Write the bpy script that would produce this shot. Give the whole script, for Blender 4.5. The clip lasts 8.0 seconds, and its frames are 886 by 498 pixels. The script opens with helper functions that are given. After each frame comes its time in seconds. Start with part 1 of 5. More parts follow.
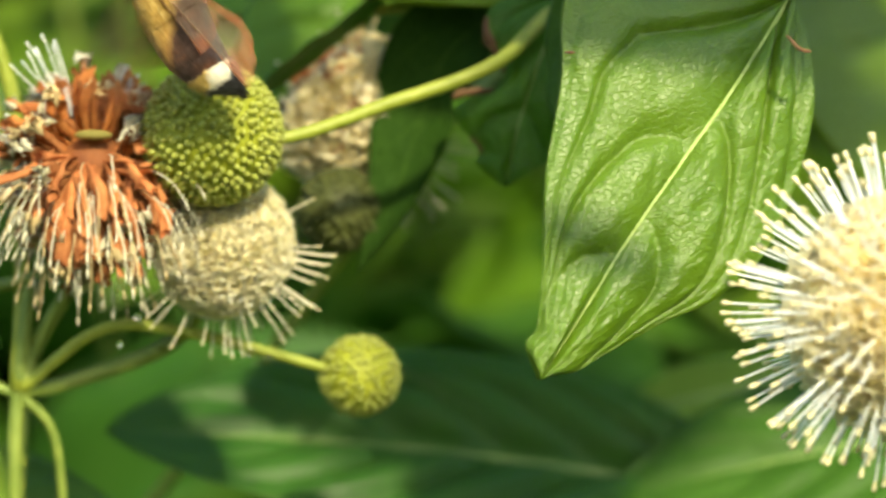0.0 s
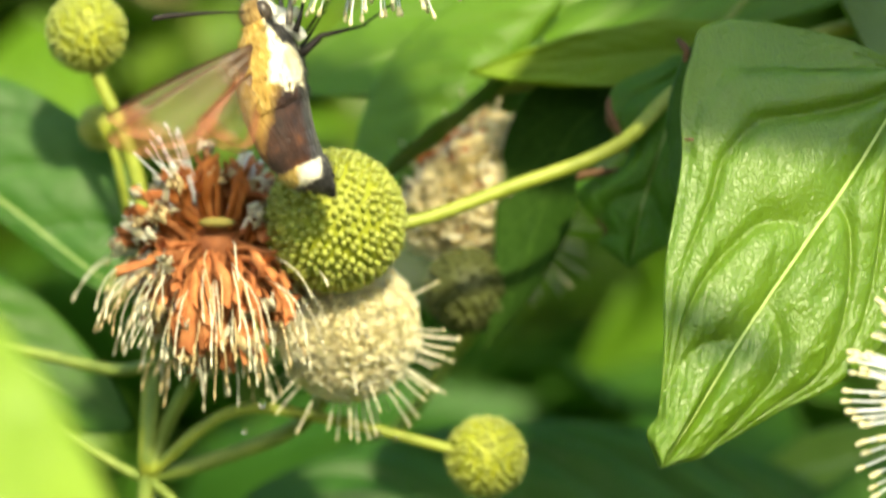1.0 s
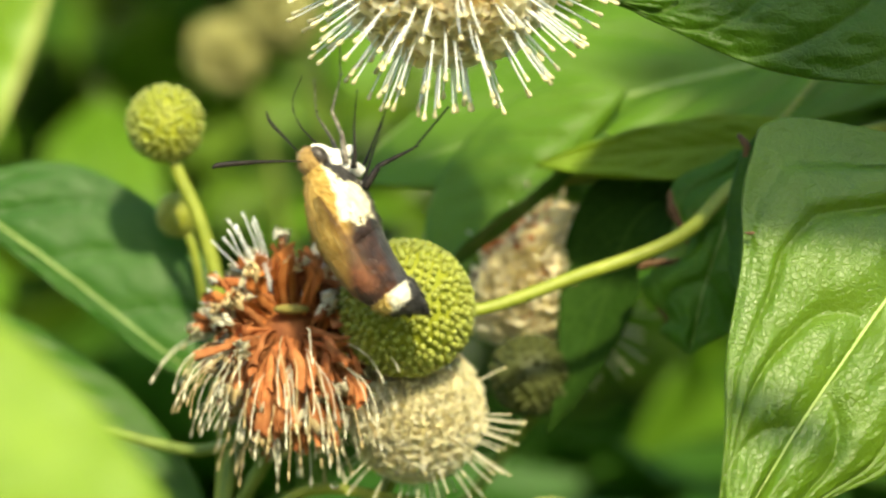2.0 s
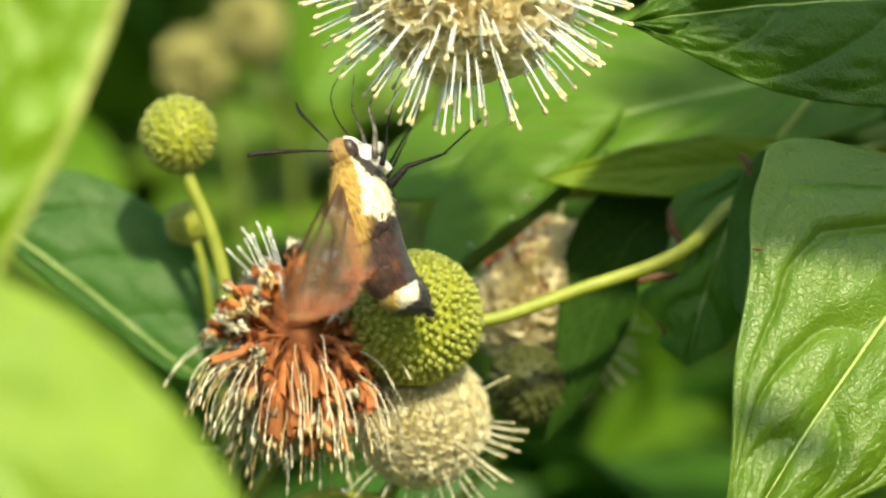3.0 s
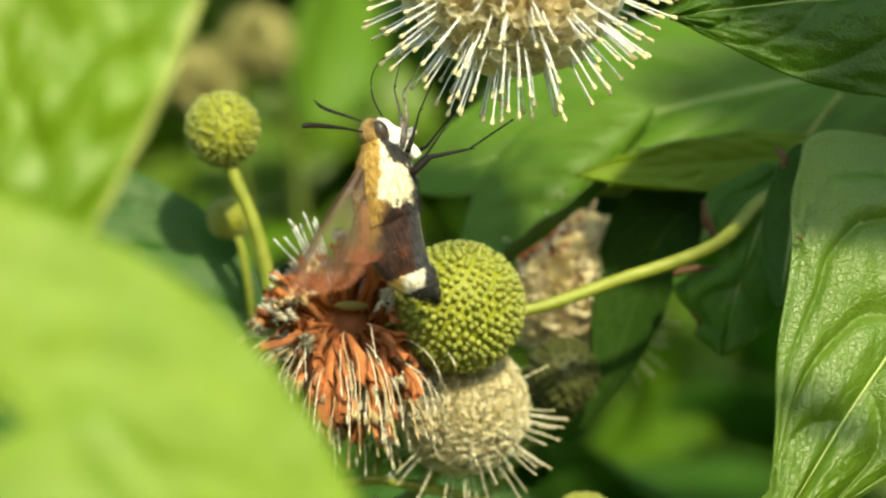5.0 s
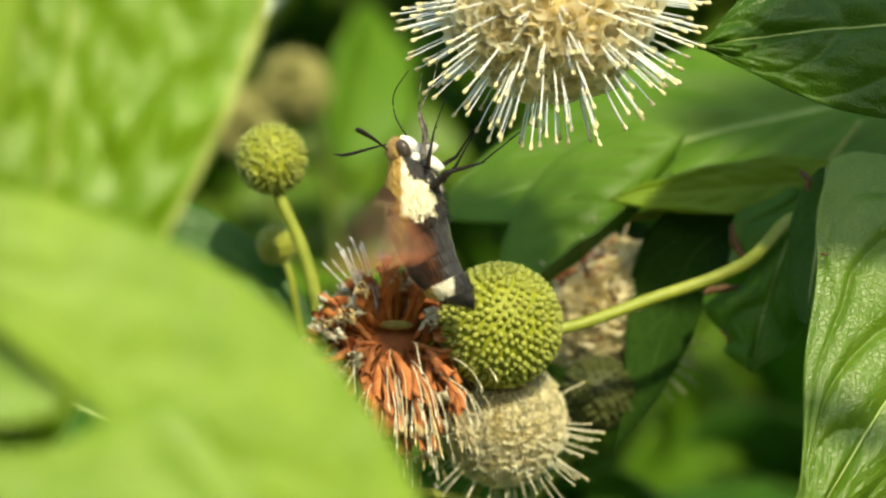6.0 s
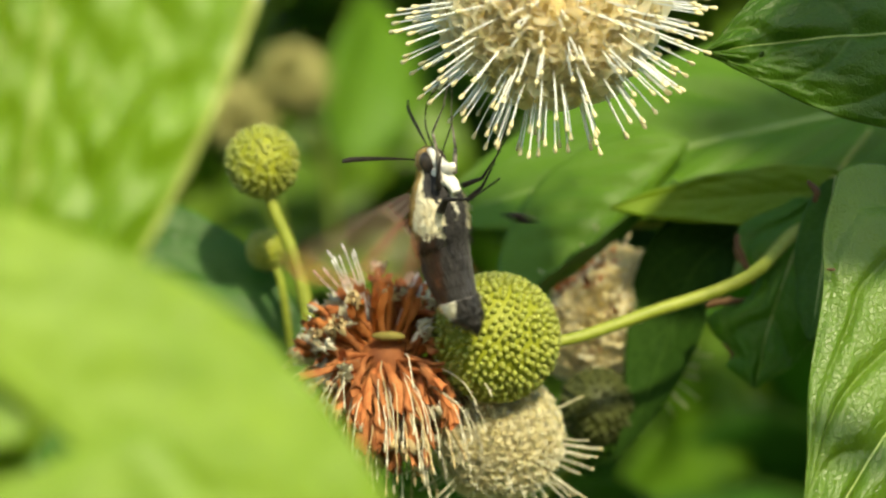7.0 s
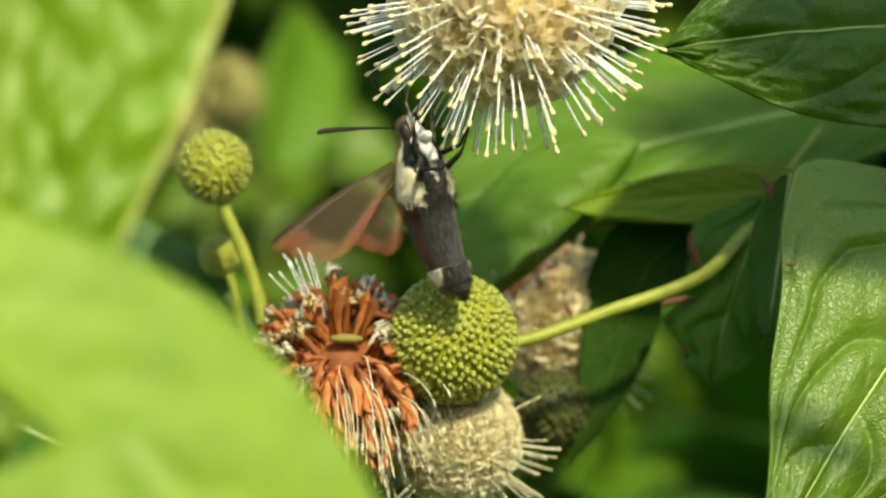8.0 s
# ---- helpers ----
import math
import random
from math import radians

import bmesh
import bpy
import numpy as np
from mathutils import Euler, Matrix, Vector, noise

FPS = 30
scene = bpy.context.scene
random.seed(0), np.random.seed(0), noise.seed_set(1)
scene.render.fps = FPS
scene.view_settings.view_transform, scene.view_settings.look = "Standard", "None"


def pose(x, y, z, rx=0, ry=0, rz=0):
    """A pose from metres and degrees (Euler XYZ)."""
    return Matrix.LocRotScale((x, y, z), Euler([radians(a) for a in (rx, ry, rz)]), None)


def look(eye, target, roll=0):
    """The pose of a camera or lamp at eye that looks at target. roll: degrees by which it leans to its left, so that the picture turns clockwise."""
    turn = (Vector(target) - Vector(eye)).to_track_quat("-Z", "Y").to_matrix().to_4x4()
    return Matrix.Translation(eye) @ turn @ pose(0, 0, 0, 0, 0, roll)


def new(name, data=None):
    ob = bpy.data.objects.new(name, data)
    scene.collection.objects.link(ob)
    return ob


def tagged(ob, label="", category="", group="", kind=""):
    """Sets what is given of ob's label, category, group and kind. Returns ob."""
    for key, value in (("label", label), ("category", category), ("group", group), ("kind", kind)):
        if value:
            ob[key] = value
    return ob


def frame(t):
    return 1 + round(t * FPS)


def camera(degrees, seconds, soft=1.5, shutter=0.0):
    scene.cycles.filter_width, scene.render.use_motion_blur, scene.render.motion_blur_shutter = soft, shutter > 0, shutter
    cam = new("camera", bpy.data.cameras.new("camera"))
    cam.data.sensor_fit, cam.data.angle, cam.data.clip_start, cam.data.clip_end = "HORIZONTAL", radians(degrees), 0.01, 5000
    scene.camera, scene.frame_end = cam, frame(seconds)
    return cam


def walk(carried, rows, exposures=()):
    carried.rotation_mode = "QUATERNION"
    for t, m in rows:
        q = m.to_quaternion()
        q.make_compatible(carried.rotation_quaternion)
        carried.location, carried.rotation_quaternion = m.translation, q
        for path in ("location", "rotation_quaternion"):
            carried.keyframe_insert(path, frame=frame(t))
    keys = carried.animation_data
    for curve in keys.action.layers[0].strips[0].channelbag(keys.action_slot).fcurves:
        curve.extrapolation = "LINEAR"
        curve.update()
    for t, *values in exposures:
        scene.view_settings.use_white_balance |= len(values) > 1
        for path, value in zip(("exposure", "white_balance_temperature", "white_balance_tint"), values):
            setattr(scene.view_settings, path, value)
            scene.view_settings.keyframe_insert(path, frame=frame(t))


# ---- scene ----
# ---- camera and its path ----
cam = camera(12.0, 8.0, soft=2.2, shutter=0.45)
walk(cam, [
    (0, look((0.0242, -0.4550, 1.1979), (0.0232, 0.0446, 1.1785), -0.17)),
    (0.5, look((0.0249, -0.4527, 1.2016), (0.0129, 0.0466, 1.1789), -0.11)),
    (1, look((0.0304, -0.4552, 1.2086), (0.0081, 0.0439, 1.1876), -0.80)),
    (1.5, look((0.0357, -0.4657, 1.2123), (0.0074, 0.0334, 1.1986), -0.68)),
    (2, look((0.0265, -0.4710, 1.2118), (0.0012, 0.0282, 1.1985), -0.42)),
    (2.2, look((0.0242, -0.4754, 1.2148), (0.0002, 0.0239, 1.2007), -0.30)),
    (3.3, look((0.0017, -0.4849, 1.2061), (0.0018, 0.0151, 1.1996), 0.29)),
    (3.5, look((0.0000, -0.4850, 1.2000), (0.0000, 0.0150, 1.2000), -0.21)),
    (4, look((0.0050, -0.4868, 1.2050), (-0.0032, 0.0131, 1.1995), 0.28)),
    (5.3, look((-0.0133, -0.5014, 1.2004), (-0.0055, -0.0014, 1.1998), 0.61)),
    (5.5, look((-0.0143, -0.5072, 1.1989), (-0.0074, -0.0072, 1.2003), 0.57)),
    (6, look((-0.0136, -0.5188, 1.1960), (-0.0088, -0.0189, 1.2018), 0.05)),
    (6.5, look((-0.0153, -0.5091, 1.1965), (-0.0087, -0.0092, 1.2027), 0.26)),
    (7, look((-0.0109, -0.5022, 1.2012), (-0.0080, -0.0022, 1.2031), 0.74)),
    (7.5, look((-0.0148, -0.5033, 1.1991), (-0.0033, -0.0034, 1.2042), -0.04)),
    (8, look((-0.0197, -0.5011, 1.1967), (-0.0028, -0.0014, 1.2033), -0.08)),
], exposures=[(0.0, 1.62, 8300, -3), (0.5, 1.92, 8300, -3), (1.0, 1.86, 8300, -3), (1.5, 1.70, 8300, -3), (3.5, 1.50, 8300, -3), (6.0, 1.22, 8300, -3), (8.0, 1.24, 8300, -3)])

# ---- world and sun ----
SUN_FROM = Vector((0.22, -0.78, 0.62)).normalized()
world = bpy.data.worlds.new("sky")
scene.world = world
world.use_nodes = True
wn = world.node_tree.nodes
sky = wn.new("ShaderNodeTexSky")
sky.sky_type, sky.sun_disc = "NISHITA", False
sky.sun_elevation = math.asin(SUN_FROM.z)
sky.sun_rotation = math.atan2(SUN_FROM.x, SUN_FROM.y)
world.node_tree.links.new(sky.outputs[0], wn["Background"].inputs[0])
wn["Background"].inputs[1].default_value = 0.15
sun = new("sun", bpy.data.lights.new("sun", "SUN"))
sun.data.energy, sun.data.angle, sun.data.color = 2.5, radians(3.0), (1.0, 0.92, 0.78)
sun.matrix_basis = look((0.4, -0.8, 3.0), Vector((0.4, -0.8, 3.0)) - SUN_FROM)


# ---- materials ----
def rgb(c):
    return (c[0], c[1], c[2], 1.0)


class Nodes:
    """Short hand for building one node material."""

    def __init__(self, name):
        self.mat = bpy.data.materials.new(name)
        self.mat.use_nodes = True
        self.tree = self.mat.node_tree
        self.tree.nodes.clear()
        self.out = self.add("ShaderNodeOutputMaterial")

    def add(self, kind, **values):
        node = self.tree.nodes.new(kind)
        for key, value in values.items():
            node.inputs[key.replace("_", " ")].default_value = value
        return node

    def link(self, a, b):
        self.tree.links.new(a, b)

    def math(self, op, a, b=None, c=None):
        node = self.tree.nodes.new("ShaderNodeMath")
        node.operation = op
        for i, v in enumerate((a, b, c)):
            if v is None:
                continue
            if isinstance(v, (int, float)):
                node.inputs[i].default_value = v
            else:
                self.link(v, node.inputs[i])
        return node.outputs[0]

    def ramp(self, fac, stops):
        node = self.tree.nodes.new("ShaderNodeValToRGB")
        el = node.color_ramp.elements
        while len(el) < len(stops):
            el.new(0.5)
        for e, (p, c) in zip(el, stops):
            e.position, e.color = p, rgb(c)
        self.link(fac, node.inputs[0])
        return node.outputs[0]

    def mix(self, fac, a, b, blend="MIX"):
        node = self.tree.nodes.new("ShaderNodeMix")
        node.data_type, node.blend_type = "RGBA", blend
        for v, i in ((fac, 0), (a, 6), (b, 7)):
            if isinstance(v, (int, float)):
                node.inputs[i].default_value = v
            elif isinstance(v, tuple):
                node.inputs[i].default_value = rgb(v)
            else:
                self.link(v, node.inputs[i])
        return node.outputs[2]

    def coords(self, which="Object"):
        return self.tree.nodes.new("ShaderNodeTexCoord").outputs[which]

    def noise(self, vec, scale, detail=3.0, rough=0.55):
        node = self.add("ShaderNodeTexNoise", Scale=scale, Detail=detail, Roughness=rough)
        self.link(vec, node.inputs["Vector"])
        return node.outputs[0]

    def bump(self, height, strength, distance):
        node = self.add("ShaderNodeBump", Strength=strength, Distance=distance)
        self.link(height, node.inputs["Height"])
        return node.outputs[0]

    def principled(self, colour, rough=0.5, normal=None, spec=0.5, sss=0.0, sheen=0.0, coat=0.0):
        b = self.add("ShaderNodeBsdfPrincipled")
        if isinstance(colour, tuple):
            b.inputs["Base Color"].default_value = rgb(colour)
        else:
            self.link(colour, b.inputs["Base Color"])
        if isinstance(rough, (int, float)):
            b.inputs["Roughness"].default_value = rough
        else:
            self.link(rough, b.inputs["Roughness"])
        b.inputs["Specular IOR Level"].default_value = spec
        b.inputs["Subsurface Weight"].default_value = sss
        b.inputs["Subsurface Radius"].default_value = (1.0, 0.85, 0.6)
        b.inputs["Subsurface Scale"].default_value = 0.004
        b.inputs["Sheen Weight"].default_value = sheen
        b.inputs["Coat Weight"].default_value = coat
        if normal is not None:
            self.link(normal, b.inputs["Normal"])
        return b.outputs[0]

    def thin(self, surface, colour, share, normal=None):
        """Adds light that passes through."""
        t = self.add("ShaderNodeBsdfTranslucent")
        if isinstance(colour, tuple):
            t.inputs[0].default_value = rgb(colour)
        else:
            self.link(colour, t.inputs[0])
        if normal is not None:
            self.link(normal, t.inputs["Normal"])
        m = self.add("ShaderNodeMixShader", Fac=share)
        self.link(surface, m.inputs[1])
        self.link(t.outputs[0], m.inputs[2])
        return m.outputs[0]

    def done(self, surface):
        self.link(surface, self.out.inputs[0])
        return self.mat


def leaf_material(name, dark, light, vein, through_colour, rough=0.34, rim_width=0.035, veins=7.0, slant=2.1, shift=0.0, share=0.3, vein_share=0.5, fine=900.0, brown=0.0, relief=0.4, spec=0.55, rim_share=0.0, wrinkle=0.0, formed=False):
    """A leaf blade: u runs from base to tip, v from rim (0) over the midrib (0.5) to rim (1)."""
    n = Nodes(name)
    uv = n.tree.nodes.new("ShaderNodeSeparateXYZ")
    n.link(n.coords("UV"), uv.inputs[0])
    obj = n.coords("Object")
    across = n.math("ABSOLUTE", n.math("SUBTRACT", n.math("MULTIPLY", uv.outputs[1], 2.0), 1.0))
    wob = n.math("MULTIPLY", n.math("SUBTRACT", n.noise(obj, 160.0, 2.0), 0.5), 0.16)
    phase = n.math("ADD", n.math("SUBTRACT", n.math("MULTIPLY", uv.outputs[0], veins), n.math("MULTIPLY", n.math("POWER", across, 1.4), slant)), n.math("ADD", wob, shift))
    saw = n.math("ABSOLUTE", n.math("SUBTRACT", n.math("FRACT", phase), 0.5))
    line = n.math("MULTIPLY", n.math("MAXIMUM", n.math("SUBTRACT", saw, 0.468), 0.0), 31.0)
    line = n.math("MULTIPLY", n.math("MULTIPLY", line, n.math("MINIMUM", n.math("MULTIPLY", n.math("SUBTRACT", 0.92, uv.outputs[0]), 2.6), 1.0)), n.math("SUBTRACT", 1.0, n.math("POWER", across, 3.0)))
    if formed:
        near = n.tree.nodes.new("ShaderNodeAttribute")
        near.attribute_name = "vein"
        line = n.math("MULTIPLY", n.math("MAXIMUM", n.math("SUBTRACT", 0.10, n.math("ADD", near.outputs["Fac"], n.math("MULTIPLY", wob, 0.2))), 0.0), 12.0)
    rib = n.math("MULTIPLY", n.math("MAXIMUM", n.math("SUBTRACT", 0.028, across), 0.0), 36.0)
    rim = n.math("MULTIPLY", n.math("MAXIMUM", n.math("SUBTRACT", across, 1.0 - rim_width), 0.0), 0.9 / rim_width)
    net = n.add("ShaderNodeTexVoronoi", Scale=fine)
    net.feature = "DISTANCE_TO_EDGE"
    n.link(obj, net.inputs["Vector"])
    cells = n.math("MINIMUM", n.math("MULTIPLY", net.outputs[0], 7.0), 1.0)
    blot = n.noise(obj, 70.0, 4.0)
    grain = n.noise(obj, 2600.0, 2.0)
    base = n.ramp(blot, [(0.3, dark), (0.72, light)])
    base = n.mix(n.math("MULTIPLY", n.math("SUBTRACT", 1.0, cells), 0.10), base, vein)
    lines = n.math("MINIMUM", n.math("ADD", n.math("ADD", n.math("MULTIPLY", line, 0.6), rib), n.math("MULTIPLY", rim, 0.7)), 1.0)
    base = n.mix(n.math("MULTIPLY", lines, vein_share), base, vein)
    if rim_share:
        base = n.mix(n.math("MINIMUM", n.math("MULTIPLY", rim, 2.0 * rim_share), rim_share), base, vein)
    if brown:
        spots = n.math("MULTIPLY", n.math("MAXIMUM", n.math("SUBTRACT", n.noise(obj, 240.0, 3.0), 0.66), 0.0), 14.0)
        base = n.mix(n.math("MINIMUM", n.math("MULTIPLY", spots, brown), 1.0), base, (0.16, 0.06, 0.02))
    height = n.math("ADD", n.math("ADD", n.math("MULTIPLY", cells, 0.35), n.math("MULTIPLY", grain, 0.55)), n.math("MULTIPLY", lines, -0.6))
    if wrinkle:
        height = n.math("ADD", height, n.math("MULTIPLY", n.noise(obj, 1100.0, 4.0, 0.65), wrinkle))
    normal = n.bump(height, relief, 0.0002)
    gloss = n.math("ADD", rough, n.math("MULTIPLY", n.math("SUBTRACT", blot, 0.5), 0.25))
    return n.done(n.thin(n.principled(base, gloss, normal, spec), through_colour, share, normal))


def plain_material(name, a, b, scale=400.0, rough=0.55, bump=0.3, depth=0.0002, spec=0.4, share=0.0, sheen=0.0, vary=0.25, sss=0.0):
    """A two-tone organic surface with grain; pieces differ a little from one another."""
    n = Nodes(name)
    obj = n.coords("Object")
    tone = n.noise(obj, scale, 4.0)
    col = n.ramp(tone, [(0.3, a), (0.7, b)])
    if vary:
        info = n.tree.nodes.new("ShaderNodeObjectInfo")
        hsv = n.add("ShaderNodeHueSaturation")
        n.link(n.math("ADD", 1.0 - vary / 2, n.math("MULTIPLY", info.outputs["Random"], vary)), hsv.inputs["Value"])
        n.link(col, hsv.inputs["Color"])
        col = hsv.outputs[0]
    normal = n.bump(n.noise(obj, scale * 4, 3.0), bump, depth)
    s = n.principled(col, rough, normal, spec, sheen=sheen, sss=sss)
    if share:
        s = n.thin(s, col, share)
    return n.done(s)


M_LEAF_FRONT = leaf_material("leaf_glossy_green", (0.070, 0.150, 0.007), (0.112, 0.205, 0.014), (0.20, 0.32, 0.07), (0.24, 0.48, 0.03), rough=0.34, share=0.28, veins=3.4, slant=1.8, shift=-0.28, vein_share=0.26, fine=1400.0, relief=0.6, wrinkle=1.6, spec=0.60, formed=True)
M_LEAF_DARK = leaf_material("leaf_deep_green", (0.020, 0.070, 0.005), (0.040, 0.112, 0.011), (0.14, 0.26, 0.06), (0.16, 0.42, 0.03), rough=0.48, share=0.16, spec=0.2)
M_LEAF_PALE = leaf_material("leaf_pale_green", (0.070, 0.165, 0.009), (0.108, 0.222, 0.018), (0.25, 0.38, 0.10), (0.26, 0.52, 0.03), spec=0.28, rough=0.45, share=0.32, vein_share=0.35)
# Part of the sunlight on these leaves is put into this bright colour.
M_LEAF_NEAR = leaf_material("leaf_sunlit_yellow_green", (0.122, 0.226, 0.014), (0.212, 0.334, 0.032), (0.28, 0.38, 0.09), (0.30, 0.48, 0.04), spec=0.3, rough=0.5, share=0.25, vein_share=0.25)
M_LEAF_QUILT = leaf_material("leaf_quilted_yellow_green", (0.100, 0.212, 0.004), (0.146, 0.282, 0.008), (0.50, 0.54, 0.18), (0.30, 0.50, 0.02), spec=0.4, rough=0.45, share=0.28, vein_share=0.4, rim_share=0.75, rim_width=0.07)
M_LEAF_WORN = leaf_material("leaf_chewed_green", (0.038, 0.125, 0.009), (0.070, 0.175, 0.016), (0.18, 0.30, 0.07), (0.16, 0.44, 0.04), rough=0.4, share=0.35, brown=0.5, spec=0.25)
# Yellow leaf underside, with its colour also raised for light shining through.
M_LEAF_UNDER_LIT = leaf_material("leaf_yellow_underside_lit", (0.100, 0.185, 0.005), (0.140, 0.235, 0.008), (0.34, 0.42, 0.10), (0.32, 0.50, 0.02), rough=0.6, share=0.25, brown=0.6, spec=0.3)
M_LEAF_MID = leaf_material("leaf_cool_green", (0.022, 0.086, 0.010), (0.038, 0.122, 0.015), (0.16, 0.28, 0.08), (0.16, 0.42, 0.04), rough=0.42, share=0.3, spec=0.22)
# Near-black green: the hanging leaf's shade is put into its colour.
M_LEAF_SHADED = leaf_material("leaf_shade_in_colour", (0.008, 0.028, 0.003), (0.016, 0.046, 0.005), (0.08, 0.16, 0.03), (0.16, 0.42, 0.03), rough=0.65, share=0.04, spec=0.06)
M_LEAF_BACK = leaf_material("leaf_bright_green", (0.060, 0.128, 0.006), (0.098, 0.178, 0.012), (0.20, 0.32, 0.07), (0.24, 0.48, 0.03), rough=0.4, share=0.28, vein_share=0.3)
M_LEAF_WET = leaf_material("leaf_wet_dark_green", (0.032, 0.092, 0.004), (0.054, 0.130, 0.008), (0.16, 0.28, 0.06), (0.16, 0.42, 0.03), rough=0.38, share=0.3, spec=0.35, relief=0.6, veins=6.0, fine=1300.0, vein_share=0.35, wrinkle=0.5, formed=True)
M_VEIN = plain_material("midrib_pale", (0.26, 0.37, 0.10), (0.36, 0.46, 0.16), 600.0, 0.45, vary=0.0)
M_STEM = plain_material("stem_yellow_green", (0.19, 0.235, 0.026), (0.28, 0.32, 0.050), 500.0, 0.5, share=0.0, vary=0.1)
M_STEM_DARK = plain_material("stem_dull_green", (0.12, 0.18, 0.03), (0.21, 0.27, 0.055), 400.0, 0.55, vary=0.1)
M_BUD = plain_material("bud_lime", (0.27, 0.305, 0.055), (0.36, 0.385, 0.090), 900.0, 0.7, 0.2, 0.0001, vary=0.2, spec=0.2, share=0.15, sss=0.5)
M_BUD_CORE = plain_material("bud_core_olive", (0.19, 0.22, 0.014), (0.27, 0.29, 0.026), 900.0, 0.6, vary=0.0)
# Bud colour darkened to stand for the shade on one ball.
M_BUD_SHADED = plain_material("bud_olive_shaded", (0.040, 0.050, 0.010), (0.068, 0.080, 0.018), 900.0, 0.6, vary=0.2)
M_CREAM = plain_material("floret_cream", (0.97, 0.87, 0.61), (0.98, 0.93, 0.74), 900.0, 0.6, 0.2, 0.0001, share=0.75, vary=0.1, sss=0.5, spec=0.2)
M_CREAM_CORE = plain_material("flower_core_ochre", (0.95, 0.87, 0.64), (0.97, 0.91, 0.72), 700.0, 0.7, vary=0.0, sss=0.5)
M_STYLE = plain_material("style_white", (0.92, 0.95, 0.96), (0.96, 0.98, 0.99), 1500.0, 0.45, 0.1, 0.0001, share=0.4, vary=0.12)
M_STIGMA = plain_material("stigma_yellow", (0.66, 0.58, 0.32), (0.80, 0.73, 0.48), 3000.0, 0.55, vary=0.25)
M_RUST = plain_material("withered_rust", (0.30, 0.090, 0.034), (0.60, 0.25, 0.105), 420.0, 0.9, 0.6, 0.0003, share=0.2, vary=0.9, spec=0.12)
M_RUST_FRESH = plain_material("withered_orange", (0.50, 0.165, 0.050), (0.70, 0.29, 0.105), 420.0, 0.85, 0.5, 0.0003, share=0.3, vary=0.4, spec=0.12)
M_HUB = plain_material("hub_olive", (0.17, 0.16, 0.04), (0.27, 0.21, 0.06), 900.0, 0.85, vary=0.0)
M_RUST_CORE = plain_material("withered_core", (0.16, 0.05, 0.02), (0.26, 0.09, 0.03), 700.0, 0.8, vary=0.0)
M_TAN = plain_material("withered_tan", (0.50, 0.36, 0.17), (0.66, 0.54, 0.32), 700.0, 0.7, 0.3, 0.0002, share=0.15, vary=0.4)
M_FADED = plain_material("faded_cream", (0.84, 0.77, 0.50), (0.92, 0.87, 0.64), 700.0, 0.65, 0.2, 0.0001, share=0.45, vary=0.15, spec=0.2, sss=0.5)
M_OLD_TAN = plain_material("withering_tan", (0.76, 0.66, 0.38), (0.88, 0.80, 0.54), 700.0, 0.65, 0.2, 0.0001, share=0.35, vary=0.2, sss=0.4)
M_OLD_STYLE = plain_material("faded_style", (0.72, 0.67, 0.48), (0.88, 0.85, 0.70), 900.0, 0.55, share=0.3, vary=0.3)
M_DULL = plain_material("dull_olive_cream", (0.26, 0.26, 0.085), (0.38, 0.36, 0.14), 700.0, 0.7, vary=0.2)


def water_material():
    n = Nodes("water_drop")
    g = n.add("ShaderNodeBsdfGlass", Roughness=0.0, IOR=1.33)
    return n.done(g.outputs[0])


M_WATER = water_material()
M_SCAB = plain_material("brown_scab", (0.09, 0.045, 0.02), (0.17, 0.09, 0.04), 1500.0, 0.8, vary=0.2)
M_BARK = plain_material("bark", (0.10, 0.07, 0.04), (0.2, 0.15, 0.09), 120.0, 0.85, 0.6, 0.001, vary=0.0)


# ---- building helpers ----
def P(x, y, z):
    """A place from centimetres round the shrub's middle, 1.2 m above the ground."""
    return Vector((x / 100, y / 100, 1.2 + z / 100))


def mesh_of(name, bm, *mats, smooth=True):
    me = bpy.data.meshes.new(name)
    bm.normal_update()
    bm.to_mesh(me)
    bm.free()
    for m in mats:
        me.materials.append(m)
    if smooth:
        me.polygons.foreach_set("use_smooth", [True] * len(me.polygons))
    return me


def part(name, bm, material, parent, label=""):
    ob = new(name, bm if isinstance(bm, bpy.types.Mesh) else mesh_of(name, bm, material))
    ob.parent = parent
    if label:
        tagged(ob, label)
    return ob


def piece(name, me, parent, m):
    ob = bpy.data.objects.new(name, me)
    scene.collection.objects.link(ob)
    ob.parent = parent
    ob.matrix_basis = m
    return ob


def curve_points(points, n=24):
    """A smooth line through a few places."""
    pts = [Vector(p) for p in points]
    pts = [2 * pts[0] - pts[1]] + pts + [2 * pts[-1] - pts[-2]]
    out = []
    segs = len(pts) - 3
    for i in range(n + 1):
        f = min(i / n * segs, segs - 1e-6)
        k, t = int(f), f - int(f)
        a, b, c, d = pts[k:k + 4]
        out.append(0.5 * (2 * b + (c - a) * t + (2 * a - 5 * b + 4 * c - d) * t * t + (3 * b - a - 3 * c + d) * t ** 3))
    return out


